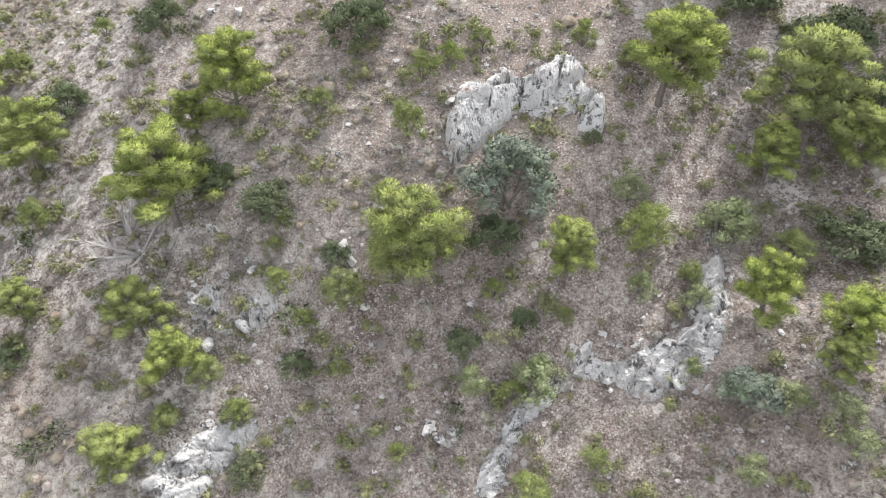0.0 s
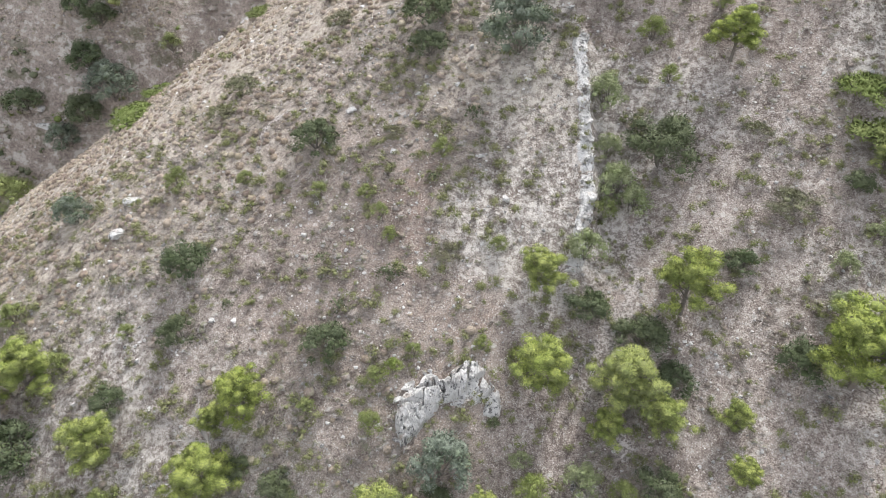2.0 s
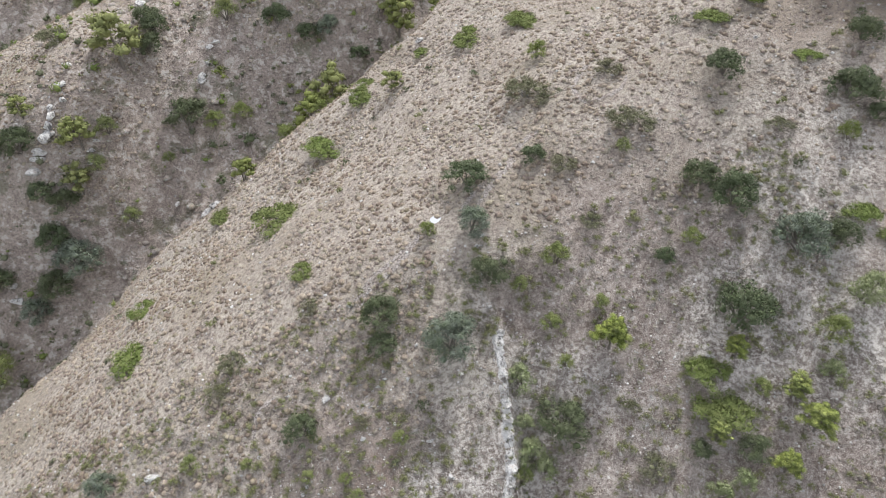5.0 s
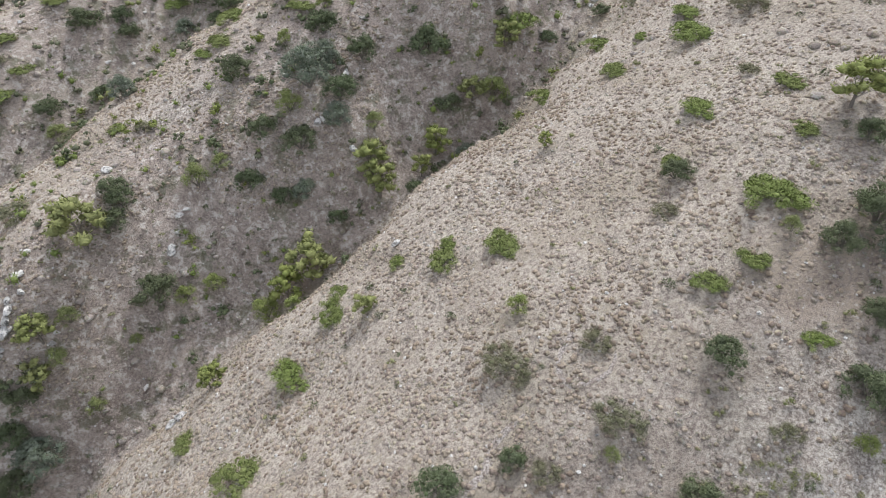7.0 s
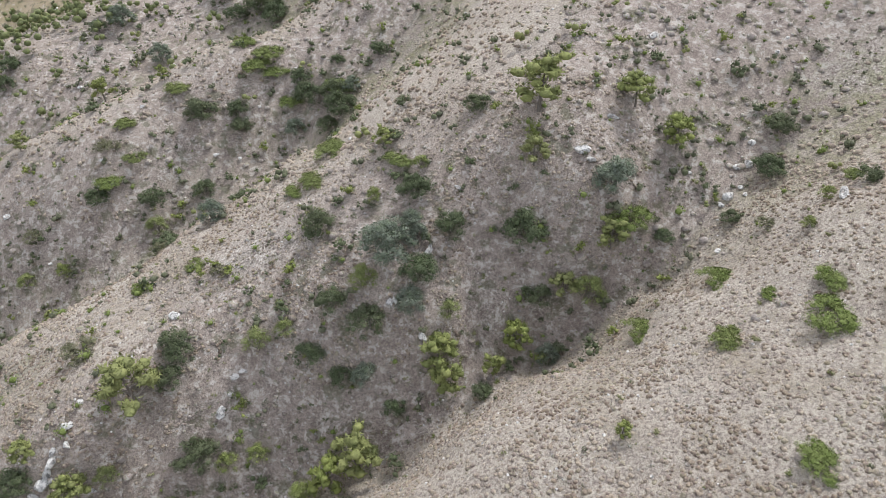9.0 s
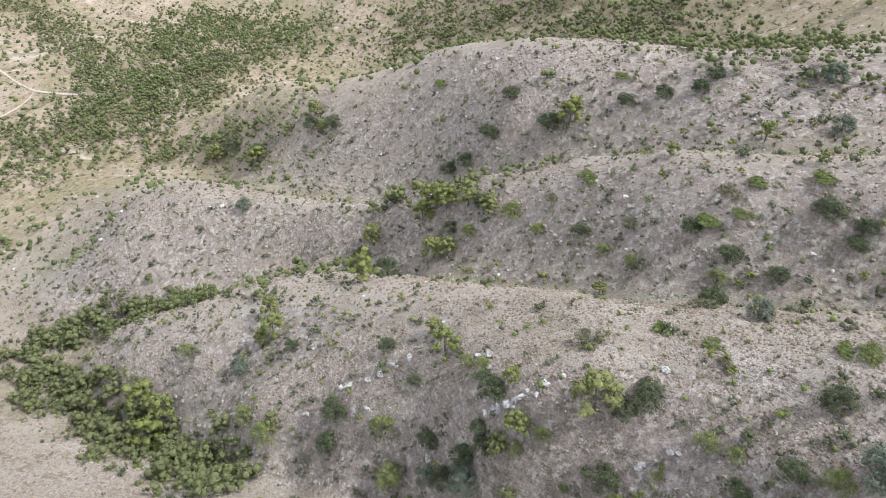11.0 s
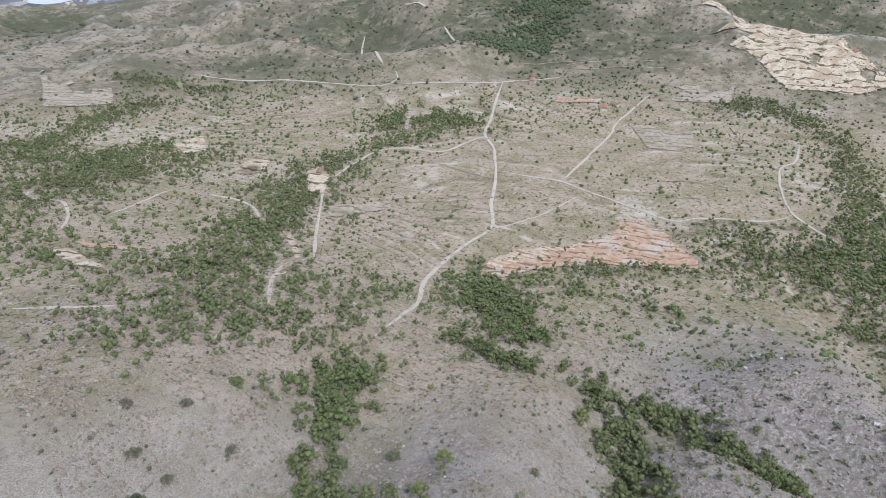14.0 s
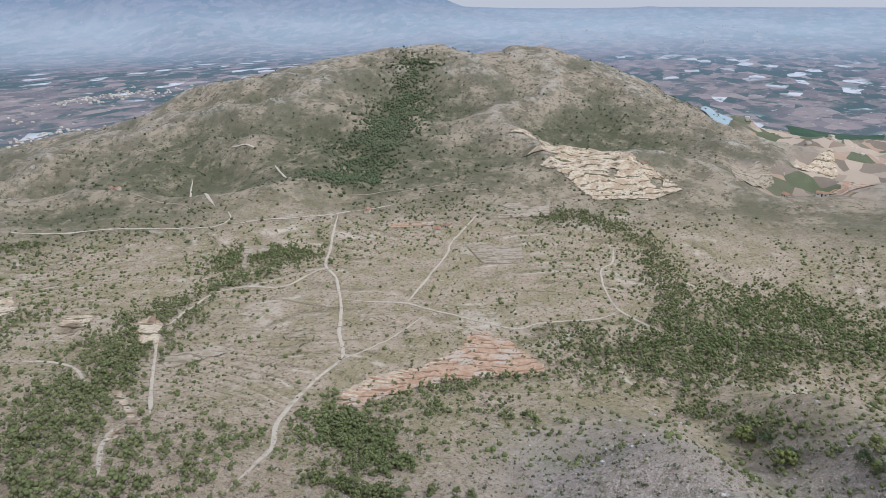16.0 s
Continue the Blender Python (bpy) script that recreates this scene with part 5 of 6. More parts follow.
def pine(seed, clumps, needles, tall=1.05, lean=0.0):
    """An Aleppo pine one unit wide: a leaning trunk, open limbs, and flat puffs of needles in loose tiers."""
    rng = np.random.RandomState(seed)
    wood, spots = [], []
    near = needles > 40
    top = tall * 0.86
    bend = rng.normal(0, 0.07, 2) + (lean, 0)
    stem = [np.array((bend[0] * (z / top) ** 2, bend[1] * (z / top) ** 2, z)) for z in np.linspace(-0.06, top, 6)]
    wood.append(tube(stem, np.linspace(0.036, 0.010, 6), 6))
    limbs = max(7, clumps // 4 if near else clumps // 3)
    reach_of = rng.uniform(0.62, 1.12, limbs)
    for k in range(limbs):
        h = (k + 0.5) / limbs
        z0 = top * (0.22 + 0.72 * h)
        a = 2.4 * k + rng.uniform(-0.4, 0.4)
        reach = 0.45 * reach_of[k] * (1.0 - 0.62 * h ** 1.6)
        s = np.array((bend[0] * (z0 / top) ** 2, bend[1] * (z0 / top) ** 2, z0))
        e = s + (reach * math.cos(a), reach * math.sin(a), 0.10 + 0.12 * rng.rand())
        wood.append(tube([s, (s + e) / 2 + (0, 0, -0.03), e], [0.014, 0.010, 0.004], 4))
        n = max(1, round(clumps / limbs))
        for i in range(n):
            u = 1.0 - (0.55 if near else 0.42) * i / n
            side = rng.normal(0, 0.07 if near else 0.055, 3) * (1, 1, 0.55)
            spots.append(s + (e - s) * u + side + (0, 0, 0.03))
            if near and i:
                wood.append(tube([s + (e - s) * (u - 0.2), spots[-1]], [0.007, 0.003], 3))
    spots.append(np.array((bend[0], bend[1], tall * 0.93)))
    spots = np.array(spots)
    radii = rng.uniform(0.060, 0.125, len(spots)) if near else rng.uniform(0.095, 0.165, len(spots))
    mass = cores(rng, spots, radii, 0.5 if near else 0.75, 0.62, near)
    return join(wood), join([mass, leaves(rng, spots, radii, needles, 0.034 if near else 0.085, 0.0075 if near else 0.04, 1.2 if near else 0.8, 0.66, crisp=0.9 if near else 0.7)]), len(spots) * (80 if near else 20), spots


def bush(seed, clumps, count, tall=0.75, leaf=(0.055, 0.034), gaps=0.0, squash=0.9):
    """A round evergreen shrub one unit wide: stems and foliage."""
    rng = np.random.RandomState(seed)
    wood, spots = [], []
    lobes = rng.uniform(0.75, 1.15, 7)
    for k in range(clumps):
        a, u = rng.uniform(0, 2 * math.pi), rng.uniform(0, 1) ** 0.6
        rim = 0.40 * np.interp(a, np.linspace(0, 2 * math.pi, 8), np.r_[lobes, lobes[0]])
        r = rim * u
        h = tall * (0.16 + 0.68 * math.sqrt(max(0, 1 - u * u))) * rng.uniform(0.6, 1.05)
        spots.append((r * math.cos(a), r * math.sin(a), h))
    spots = np.array(spots)
    for k in range(6):
        e = spots[k % len(spots)]
        wood.append(tube([(0.02 * k - 0.05, 0, -0.05), e * 0.5 + (0, 0, 0.02), e], [0.02, 0.014, 0.005], 4))
    radii = rng.uniform(0.08, 0.155, len(spots)) * np.where(rng.rand(len(spots)) < gaps, 0.6, 1)
    return join(wood), join([cores(rng, spots, radii, 0.4, squash * 0.9), leaves(rng, spots, radii, int(count * 3.0), leaf[0] * 0.70, leaf[1] * 0.52, 1.0, squash, crisp=0.8)]), len(spots) * 20


def dead_bush(seed):
    """A dead, leafless shrub of forking grey sticks, one unit wide."""
    rng = np.random.RandomState(seed)
    wood = []
    for k in range(16):
        a, r = rng.uniform(0, 2 * math.pi), rng.uniform(0.3, 0.55)
        e = np.array((r * math.cos(a), r * math.sin(a), rng.uniform(0.15, 0.5)))
        m = e * 0.5 + rng.normal(0, 0.03, 3)
        wood.append(tube([(0, 0, -0.04), m, e], [0.026, 0.018, 0.006], 4))
        for j in range(5):
            s = m + (e - m) * rng.uniform(0, 0.8)
            t = s + (e - m) * rng.uniform(0.4, 0.8) + rng.normal(0, 0.08, 3)
            wood.append(tube([s, (s + t) / 2, t], [0.011, 0.008, 0.004], 3))
    return join(wood)


def meshes(name, made, woods, foliage):
    """Mesh data for the wood and the leaves; on close pines the top light of each puff is painted in as brighter
    needles.
    """
    v, f, soft = made[1]
    slots, more = None, ()
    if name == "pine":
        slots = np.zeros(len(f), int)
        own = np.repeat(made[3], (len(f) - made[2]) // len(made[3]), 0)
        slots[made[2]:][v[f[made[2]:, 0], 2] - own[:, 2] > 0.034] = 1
        more = (MAT["pine_lit"],)
    return mesh_of(name + "_wood", *made[0], MAT[woods]), mesh_of(name + "_leaf", v, f, MAT[foliage], False, slots, more, soft)


FORMS = dict(
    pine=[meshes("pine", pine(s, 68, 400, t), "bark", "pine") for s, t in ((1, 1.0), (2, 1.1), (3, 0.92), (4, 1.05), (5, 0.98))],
    pine_mid=[meshes("pine_mid", pine(s, 34, 20, t), "bark", "pine_mid") for s, t in ((11, 1.0), (12, 1.15), (13, 1.05), (14, 0.95))],
    pine_grove=[meshes("pine_grove", pine(s, 20, 12, t), "bark", "pine_far") for s, t in ((15, 1.1), (16, 1.25), (17, 1.0), (18, 1.15))],
    young=[meshes("young", bush(s, 30, 60, 0.9, (0.07, 0.018)), "bark", "pine") for s in (21, 22, 23)],
    oak=[meshes("oak", bush(s, 36, 52, 0.7, (0.05, 0.032)), "bark", "oak") for s in (31, 32, 33)],
    olive=[meshes("olive", bush(s, 36, 52, 0.75, (0.05, 0.032)), "bark", "olive") for s in (34, 35)],
    lentisk=[meshes("lentisk", bush(s, 34, 48, 0.62, (0.05, 0.034)), "bark", "oak") for s in (41, 42, 43)],
    mat=[meshes("mat", bush(s, 50, 44, 0.13, (0.045, 0.03), 0.5, 0.38), "bark", "mat") for s in (51, 52, 53)],
    spurge=[meshes("spurge", bush(s, 26, 44, 0.7, (0.06, 0.036)), "bark", "spurge") for s in (61, 62)],
    dry=[meshes("dry", bush(s, 40, 40, 0.30, (0.06, 0.014), 0.6, 0.5), "deadwood", "dry") for s in (71, 72)],
)


def stand(name, form, x, y, width, label, category, group, turn, high=1.0, parts=("stem", "foliage")):
    """One plant on the ground, with its wood and its leaves."""
    thing = new(name)
    thing.matrix_world = Matrix.Translation((x, y, float(ground(x, y)[0]) - 0.02 * width)) @ pose(0, 0, 0, 0, 0, turn) @ Matrix.Diagonal((width, width, width * high, 1))
    thing.empty_display_size = 0.2
    for n, me in zip(parts, form):
        part(n, me, thing)
    return tagged(thing, label, category, group)


def plant_all():
    rng = random.Random(5)
    tree = ("trunk", "crown")
    for i, (x, y, w) in enumerate(PINES):
        near = math.hypot(x - 5, y - 22) < 48
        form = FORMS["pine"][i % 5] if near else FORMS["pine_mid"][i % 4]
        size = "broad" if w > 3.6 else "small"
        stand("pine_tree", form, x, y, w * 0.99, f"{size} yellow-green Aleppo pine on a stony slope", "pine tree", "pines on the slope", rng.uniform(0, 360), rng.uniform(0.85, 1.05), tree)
    for i, (x, y, w) in enumerate(YOUNG_PINES):
        stand("young_pine", FORMS["young"][i % 3], x, y, w * 1.1, "low bushy yellow-green young pine among dry scrub", "young pine", "young pines", rng.uniform(0, 360), rng.uniform(0.8, 1.05), tree)
    for i, (x, y, w) in enumerate(OAKS):
        form = FORMS["olive"][i % 2] if i % 3 == 0 else FORMS["oak"][i % 3]
        look_ = "grey-green" if i % 3 == 0 else "dark green"
        stand("oak_shrub", form, x, y, w * 1.1, f"{look_} rounded holm oak shrub on dry ground", "shrub", "oak shrubs", rng.uniform(0, 360), rng.uniform(0.8, 1.0))
    for i, (x, y, w) in enumerate(LENTISKS):
        stand("lentisk_shrub", FORMS["lentisk"][i % 3], x, y, w * 1.1, "dense dark green lentisk shrub on the slope", "shrub", "lentisk shrubs", rng.uniform(0, 360), rng.uniform(0.8, 1.05))
    for i, (x, y, w) in enumerate(MATS):
        stand("creeping_shrub", FORMS["mat"][i % 3], x, y, w * 1.15, "low spreading bright green shrub over stones", "shrub", "creeping shrubs", rng.uniform(0, 360), rng.uniform(0.8, 1.1))
    for i, (x, y, w) in enumerate(SPURGES):
        stand("spurge_bush", FORMS["spurge"][i % 2], x, y, w * 1.1, "pale green leafy spurge bush beside rocks", "bush", "spurge bushes", rng.uniform(0, 360))
    for i, (x, y, w) in enumerate(DRY_BUSHES):
        stand("dry_bush", FORMS["dry"][i % 2], x, y, w, "thin olive-brown half-dry bush on the slope", "bush", "dry bushes", rng.uniform(0, 360))
    for x, y, w in ((-10.2, 17.3, 2.6), (-9.0, 20.2, 2.2)):
        thing = new("dead_bush", mesh_of("dead_bush", *dead_bush(81), MAT["deadwood"]))
        thing.matrix_world = Matrix.Translation((x, y, float(ground(x, y)[0]))) @ Matrix.Diagonal((w * 1.3, w * 1.3, w, 1))
        tagged(thing, "leafless grey dead shrub lying on the slope", "dead shrub")


plant_all()


# ---- tracks, paths and worked plots ----
def spline(points, step):
    """The points of a smooth line through the given ones, about step apart."""
    p = np.array([points[0]] + list(points) + [points[-1]], float)
    out = []
    for i in range(1, len(p) - 2):
        n = max(2, int(np.linalg.norm(p[i + 1] - p[i]) / step))
        for t in np.linspace(0, 1, n, endpoint=False):
            out.append(0.5 * (2 * p[i] + (p[i + 1] - p[i - 1]) * t + (2 * p[i - 1] - 5 * p[i] + 4 * p[i + 1] - p[i + 2]) * t ** 2 + (3 * p[i] - p[i - 1] - 3 * p[i + 1] + p[i + 2]) * t ** 3))
    return np.array(out + [p[-2]])


def lift(x, y, base=0.05):
    d = np.hypot(x - HUB[0], y - HUB[1])
    return base + 0.0011 * np.maximum(d - 70, 0)


def ribbon(name, width, points, mat, label, category, step, seed):
    line = spline(points, step)
    way = unit(np.gradient(line, axis=0))
    side = np.stack([-way[:, 1], way[:, 0]], 1)
    wobble = 1 + 0.9 * grain(line[:, 0], line[:, 1], 5.0 * max(width, 1), 3, seed)
    cols = np.linspace(-0.5, 0.5, 5)
    t = np.linspace(0, 1, len(line))
    wobble = wobble * (0.25 + 0.75 * smooth(0, 0.12, t) * smooth(1, 0.88, t))
    shift = 0.5 * width * grain(line[:, 0], line[:, 1], 9.0 * width, 2, seed + 1)
    xy = line[:, None] + side[:, None] * (cols[None, :, None] * width * wobble[:, None, None] + shift[:, None, None])
    z = ground(xy[..., 0], xy[..., 1]).reshape(xy.shape[:2]) + lift(xy[..., 0], xy[..., 1]) - 0.06 * (np.abs(cols) > 0.4) * width
    verts = np.concatenate([xy, z[..., None]], -1).reshape(-1, 3)
    i, j = np.meshgrid(np.arange(len(line) - 1), np.arange(4), indexing="ij")
    faces = np.stack([i * 5 + j, i * 5 + j + 1, (i + 1) * 5 + j + 1, (i + 1) * 5 + j], -1).reshape(-1, 4)
    return tagged(new(name, mesh_of(name, verts, faces, mat, flat=False)), label, category, kind="structure")


for k, (w, pts) in enumerate(TRACKS.values()):
    ribbon("dirt_track", w * 0.62, pts, MAT["track"], "pale dirt track winding across the valley", "track", 3.0, 20 + k)
for k, (w, pts) in enumerate(PATHS.values()):
    ribbon("footpath", w * 0.8, pts, MAT["gravel"], "narrow stony footpath worn into the slope", "path", 0.7, 60 + k)


for k, (w, pts) in enumerate(BANKS.values()):
    ribbon("terrace_bank", w * 0.6, pts, MAT["bank"], "pale stony bank of an old farm terrace", "terrace bank", 3.0, 90 + k)


def inside(x, y, outline):
    hit = np.zeros(x.shape, bool)
    n = len(outline)
    for i in range(n):
        (x1, y1), (x2, y2) = outline[i], outline[(i + 1) % n]
        cross = ((y1 > y) != (y2 > y)) & (x < (x2 - x1) * (y - y1) / (y2 - y1 + 1e-9) + x1)
        hit ^= cross
    return hit


def plot(name, earth, outline, cell, tiers=0.0, label="", fall=(1.0, 0.0)):
    """A worked plot draped on the ground, in steps if it is terraced."""
    o = np.array(outline, float)
    gx, gy = np.meshgrid(np.arange(o[:, 0].min() - cell, o[:, 0].max() + 2 * cell, cell), np.arange(o[:, 1].min() - cell, o[:, 1].max() + 2 * cell, cell), indexing="ij")
    wx, wy = gx + cell * 1.6 * grain(gx, gy, cell * 7, 3, 31), gy + cell * 1.6 * grain(gx, gy, cell * 7, 3, 32)
    keep = inside(wx, wy, outline)
    if earth not in ("water", "net") and np.ptp(o, 0).max() > 60:
        keep &= grain(gx, gy, cell * 26, 4, 34) > -0.13
    z = ground(gx, gy).reshape(gx.shape)
    if tiers:
        u = (gx * fall[0] + gy * fall[1] + 6 * grain(gx, gy, 40, 3, 33)) / (cell * 4)
        f = u - np.floor(u)
        z = z + tiers * (f - smooth(0.78, 1.0, f) - 0.3)
    z = z + lift(gx, gy, 0.1)
    n, m = gx.shape
    i, j = np.where(keep[:-1, :-1] & keep[1:, :-1] & keep[1:, 1:] & keep[:-1, 1:])
    faces = np.stack([i * m + j, (i + 1) * m + j, (i + 1) * m + j + 1, i * m + j + 1], -1)
    if not len(faces):
        return None
    used, flat = np.unique(faces, return_inverse=True)
    verts = np.stack([gx.ravel(), gy.ravel(), z.ravel()], 1)[used]
    return tagged(new(name, mesh_of(name, verts, flat.reshape(-1, 4), MAT[earth])), label, "field", kind="structure")


WORDS = dict(water="pale blue irrigation reservoir in the plain", net="dark green netted crop field in the plain", ochre="bare ochre earth plot with low terraces", cream="pale bare earth cut in low terraces", tan="tan fallow field of dry earth")
for name, (earth, outline) in FIELDS.items():
    span = float(np.ptp(np.array(outline), 0).max())
    tall = 0.8 if "terrace" in name else 0.0
    plot("reservoir" if earth == "water" else "terrace_field" if tall else "field", earth, outline, max(1.0, span / 100), tall * max(1, span / 150), WORDS[earth])


# ---- limestone ----
def boulder(seed, level=2):
    """A chiselled block one unit wide."""
    rng = np.random.RandomState(seed)
    v, f = BALL_V.copy(), BALL_F.copy()
    for _ in range(level):
        cut, verts, faces = {}, list(v), []
        for a, b, c in f:
            mid = []
            for p, q in ((a, b), (b, c), (c, a)):
                key = (min(p, q), max(p, q))
                if key not in cut:
                    cut[key] = len(verts)
                    verts.append(unit((v[p] + v[q]) / 2))
                mid.append(cut[key])
            ab, bc, ca = mid
            faces += [(a, ab, ca), (b, bc, ab), (c, ca, bc), (ab, bc, ca)]
        v, f = np.array(verts), np.array(faces)
    for _ in range(16):
        d = unit(rng.normal(size=3))
        over = v @ d - rng.uniform(0.48, 0.82)
        v = v - np.maximum(over, 0)[:, None] * d
    v *= 1 + 0.012 * level * rng.normal(size=(len(v), 1))
    return v * 0.62, f


BLOCKS = [mesh_of("boulder", *boulder(s, 3 if s < 4 else 2), MAT["rock"]) for s in range(9)]


def rock_ledge(blocks):
    """The long white ledge that drops to the east: a crooked broken lip and its face."""
    line = spline([(x, y) for x, y, w in blocks] + [(9.9, 24.3)], 0.22)
    n = len(line)
    jag = np.random.RandomState(12).normal(0, 1, (n, 6, 3))
    width = 0.22 + 0.3 * grain(line[:, 0], line[:, 1], 2.5, 2, 70)
    offs = np.array((-0.9, -0.55, 0.05, 0.30, 0.36, 0.42))
    rise = np.array((-0.10, 0.13, 0.17, 0.10, -0.55, -1.35))
    x = line[:, :1] + offs[None] * (0.5 + width[:, None]) + 0.05 * jag[..., 0]
    y = np.repeat(line[:, 1:], 6, 1) + 0.05 * jag[..., 1]
    z = ground(line[:, 0] - 0.6, line[:, 1])[:, None] + rise[None] + 0.05 * jag[..., 2]
    i, j = np.meshgrid(np.arange(n - 1), np.arange(5), indexing="ij")
    faces = np.stack([i * 6 + j, i * 6 + j + 1, (i + 1) * 6 + j + 1, (i + 1) * 6 + j], -1).reshape(-1, 4)
    me = mesh_of("rock_ledge", np.stack([x, y, z], -1).reshape(-1, 3), faces, MAT["rock"])
    return tagged(new("rock_ledge", me), "long broken white limestone ledge above a path", "rock ledge")


def outcrops():
    rng = random.Random(9)
    for key, blocks in ROCKS.items():
        together = key in ("crag", "ledge", "band", "slab", "scarp")
        if key == "scarp":
            home = rock_ledge(blocks[:11])
        home = None
        for x, y, w in blocks:
            w = min(w, 4.5) * (0.7 if key in ("scarp", "band", "slab") else 0.55 if together else 0.75 if key in ("tier", "bankrock", "gulch", "crown") else 0.5 if key == "knoll" else 0.7)
            z = float(ground(x, y)[0])
            m = Matrix.Translation((x, y, z + 0.04 * w)) @ pose(0, 0, 0, rng.uniform(-12, 12) - 14, rng.uniform(-14, 14), rng.uniform(-16, 16) + 32 + (0 if together else rng.uniform(0, 360))) @ Matrix.Diagonal((w * rng.uniform(0.8, 1.15), w * rng.uniform(0.45, 0.7), w * rng.uniform(0.3, 0.55), 1))
            me = BLOCKS[rng.randrange(4)] if together else BLOCKS[rng.randrange(9)]
            if together:
                if home is None:
                    home = tagged(new("rock_outcrop"), "fissured white and grey limestone outcrop in the slope", "rock outcrop")
                    home.matrix_world = Matrix.Translation((x, y, z))
                ob = part("boulder", me, home)
                ob.matrix_parent_inverse = home.matrix_world.inverted()
                ob.matrix_world = m
                for _ in range(4):
                    dx, dy, s = rng.gauss(0, 0.38 * w), rng.gauss(0, 0.38 * w), w * rng.uniform(0.14, 0.42)
                    ob = part("stone", BLOCKS[4 + rng.randrange(5)], home)
                    ob.matrix_parent_inverse = home.matrix_world.inverted()
                    ob.matrix_world = Matrix.Translation((x + dx, y + dy, float(ground(x + dx, y + dy)[0]) + 0.08 * s)) @ pose(0, 0, 0, rng.uniform(-30, 30), rng.uniform(-30, 30), rng.uniform(0, 80)) @ Matrix.Diagonal((s, s * 0.65, s * 0.5, 1))
            else:
                ob = tagged(new("limestone_rock", me), "pale weathered limestone rock set in the slope", "rock", "limestone rocks")
                ob.matrix_world = m



def rock_sheet(upper, lower, rise, cell, seed):
    """A bed of limestone broken in blocks: its upper edge, its lower edge, and how far it stands out."""
    rng = np.random.RandomState(seed)
    a, b = spline(upper, 0.05), spline(lower, 0.05)
    n = max(len(a), len(b), 60)
    a, b = (np.stack([np.interp(np.linspace(0, 1, n), np.linspace(0, 1, len(p)), p[:, c]) for c in (0, 1)], 1) for p in (a, b))
    m = max(14, int(np.linalg.norm(a - b, axis=1).mean() / 0.06))
    v = np.linspace(0, 1, m)
    xy = a[:, None] * (1 - v)[None, :, None] + b[:, None] * v[None, :, None]
    x, y = xy[..., 0], xy[..., 1]
    wx, wy = x + 0.5 * cell * grain(x, y, cell, 3, seed), y + 0.5 * cell * grain(x, y, cell, 3, seed + 1)
    count = int(np.ptp(x) * np.ptp(y) / (cell * cell * 0.8)) + 12
    sx, sy = rng.uniform(x.min(), x.max(), count), rng.uniform(y.min(), y.max(), count)
    du = (wx[..., None] - sx) * 0.85 + (wy[..., None] - sy) * 0.5
    dv = (wy[..., None] - sy) * 0.85 - (wx[..., None] - sx) * 0.5
    dist = np.sqrt((du * 0.7) ** 2 + (dv * 1.5) ** 2)
    order = np.sort(dist, -1)
    own = rng.uniform(-0.45, 0.45, count)[dist.argmin(-1)]
    crack = 1 - smooth(0.015, 0.09, (order[..., 1] - order[..., 0]) / cell)
    profile = np.interp(v, (0, 0.12, 0.45, 0.62, 0.85, 1.0), (-0.3, 0.45, 1.0, 0.75, 0.15, -0.35))[None]
    ends = smooth(0, 0.06, np.linspace(0, 1, n)) * smooth(1, 0.94, np.linspace(0, 1, n))
    lobes = 0.75 + 0.9 * grain(x, y, 1.3, 3, seed + 2)
    z = ground(x, y).reshape(x.shape) + rise * (profile * lobes + own * 0.8 * (profile > 0)) * ends[:, None] - rise * 0.5 * crack - 0.12 * (1 - ends[:, None])
    z = z + 0.10 * grain(x, y, 0.35, 3, seed + 3) + 0.03 * rng.normal(size=x.shape)
    x = x + 0.06 * grain(x, y, 0.3, 2, seed + 4)
    i, j = np.meshgrid(np.arange(n - 1), np.arange(m - 1), indexing="ij")
    faces = np.stack([i * m + j, i * m + j + 1, (i + 1) * m + j + 1, (i + 1) * m + j], -1).reshape(-1, 4)
    verts, cell_of = np.stack([x, y, z], -1).reshape(-1, 3), dist.argmin(-1).ravel()[faces[:, 0]]
    home = tagged(new("rock_bed"), "fissured white and grey limestone bed jutting from the slope", "rock outcrop", "limestone beds")
    home.matrix_world = Matrix.Translation(tuple(float(c) for c in verts.mean(0)))
    for c in np.unique(cell_of):
        mine = faces[cell_of == c]
        used, flat = np.unique(mine, return_inverse=True)
        part("rock_block", mesh_of("rock_block", verts[used] - verts.mean(0), flat.reshape(-1, 4), MAT["rock"]), home)


for k, (rise, cell, upper, lower) in enumerate(BEDS.values()):
    rock_sheet(upper, lower, rise, cell, 200 + 10 * k)
outcrops()


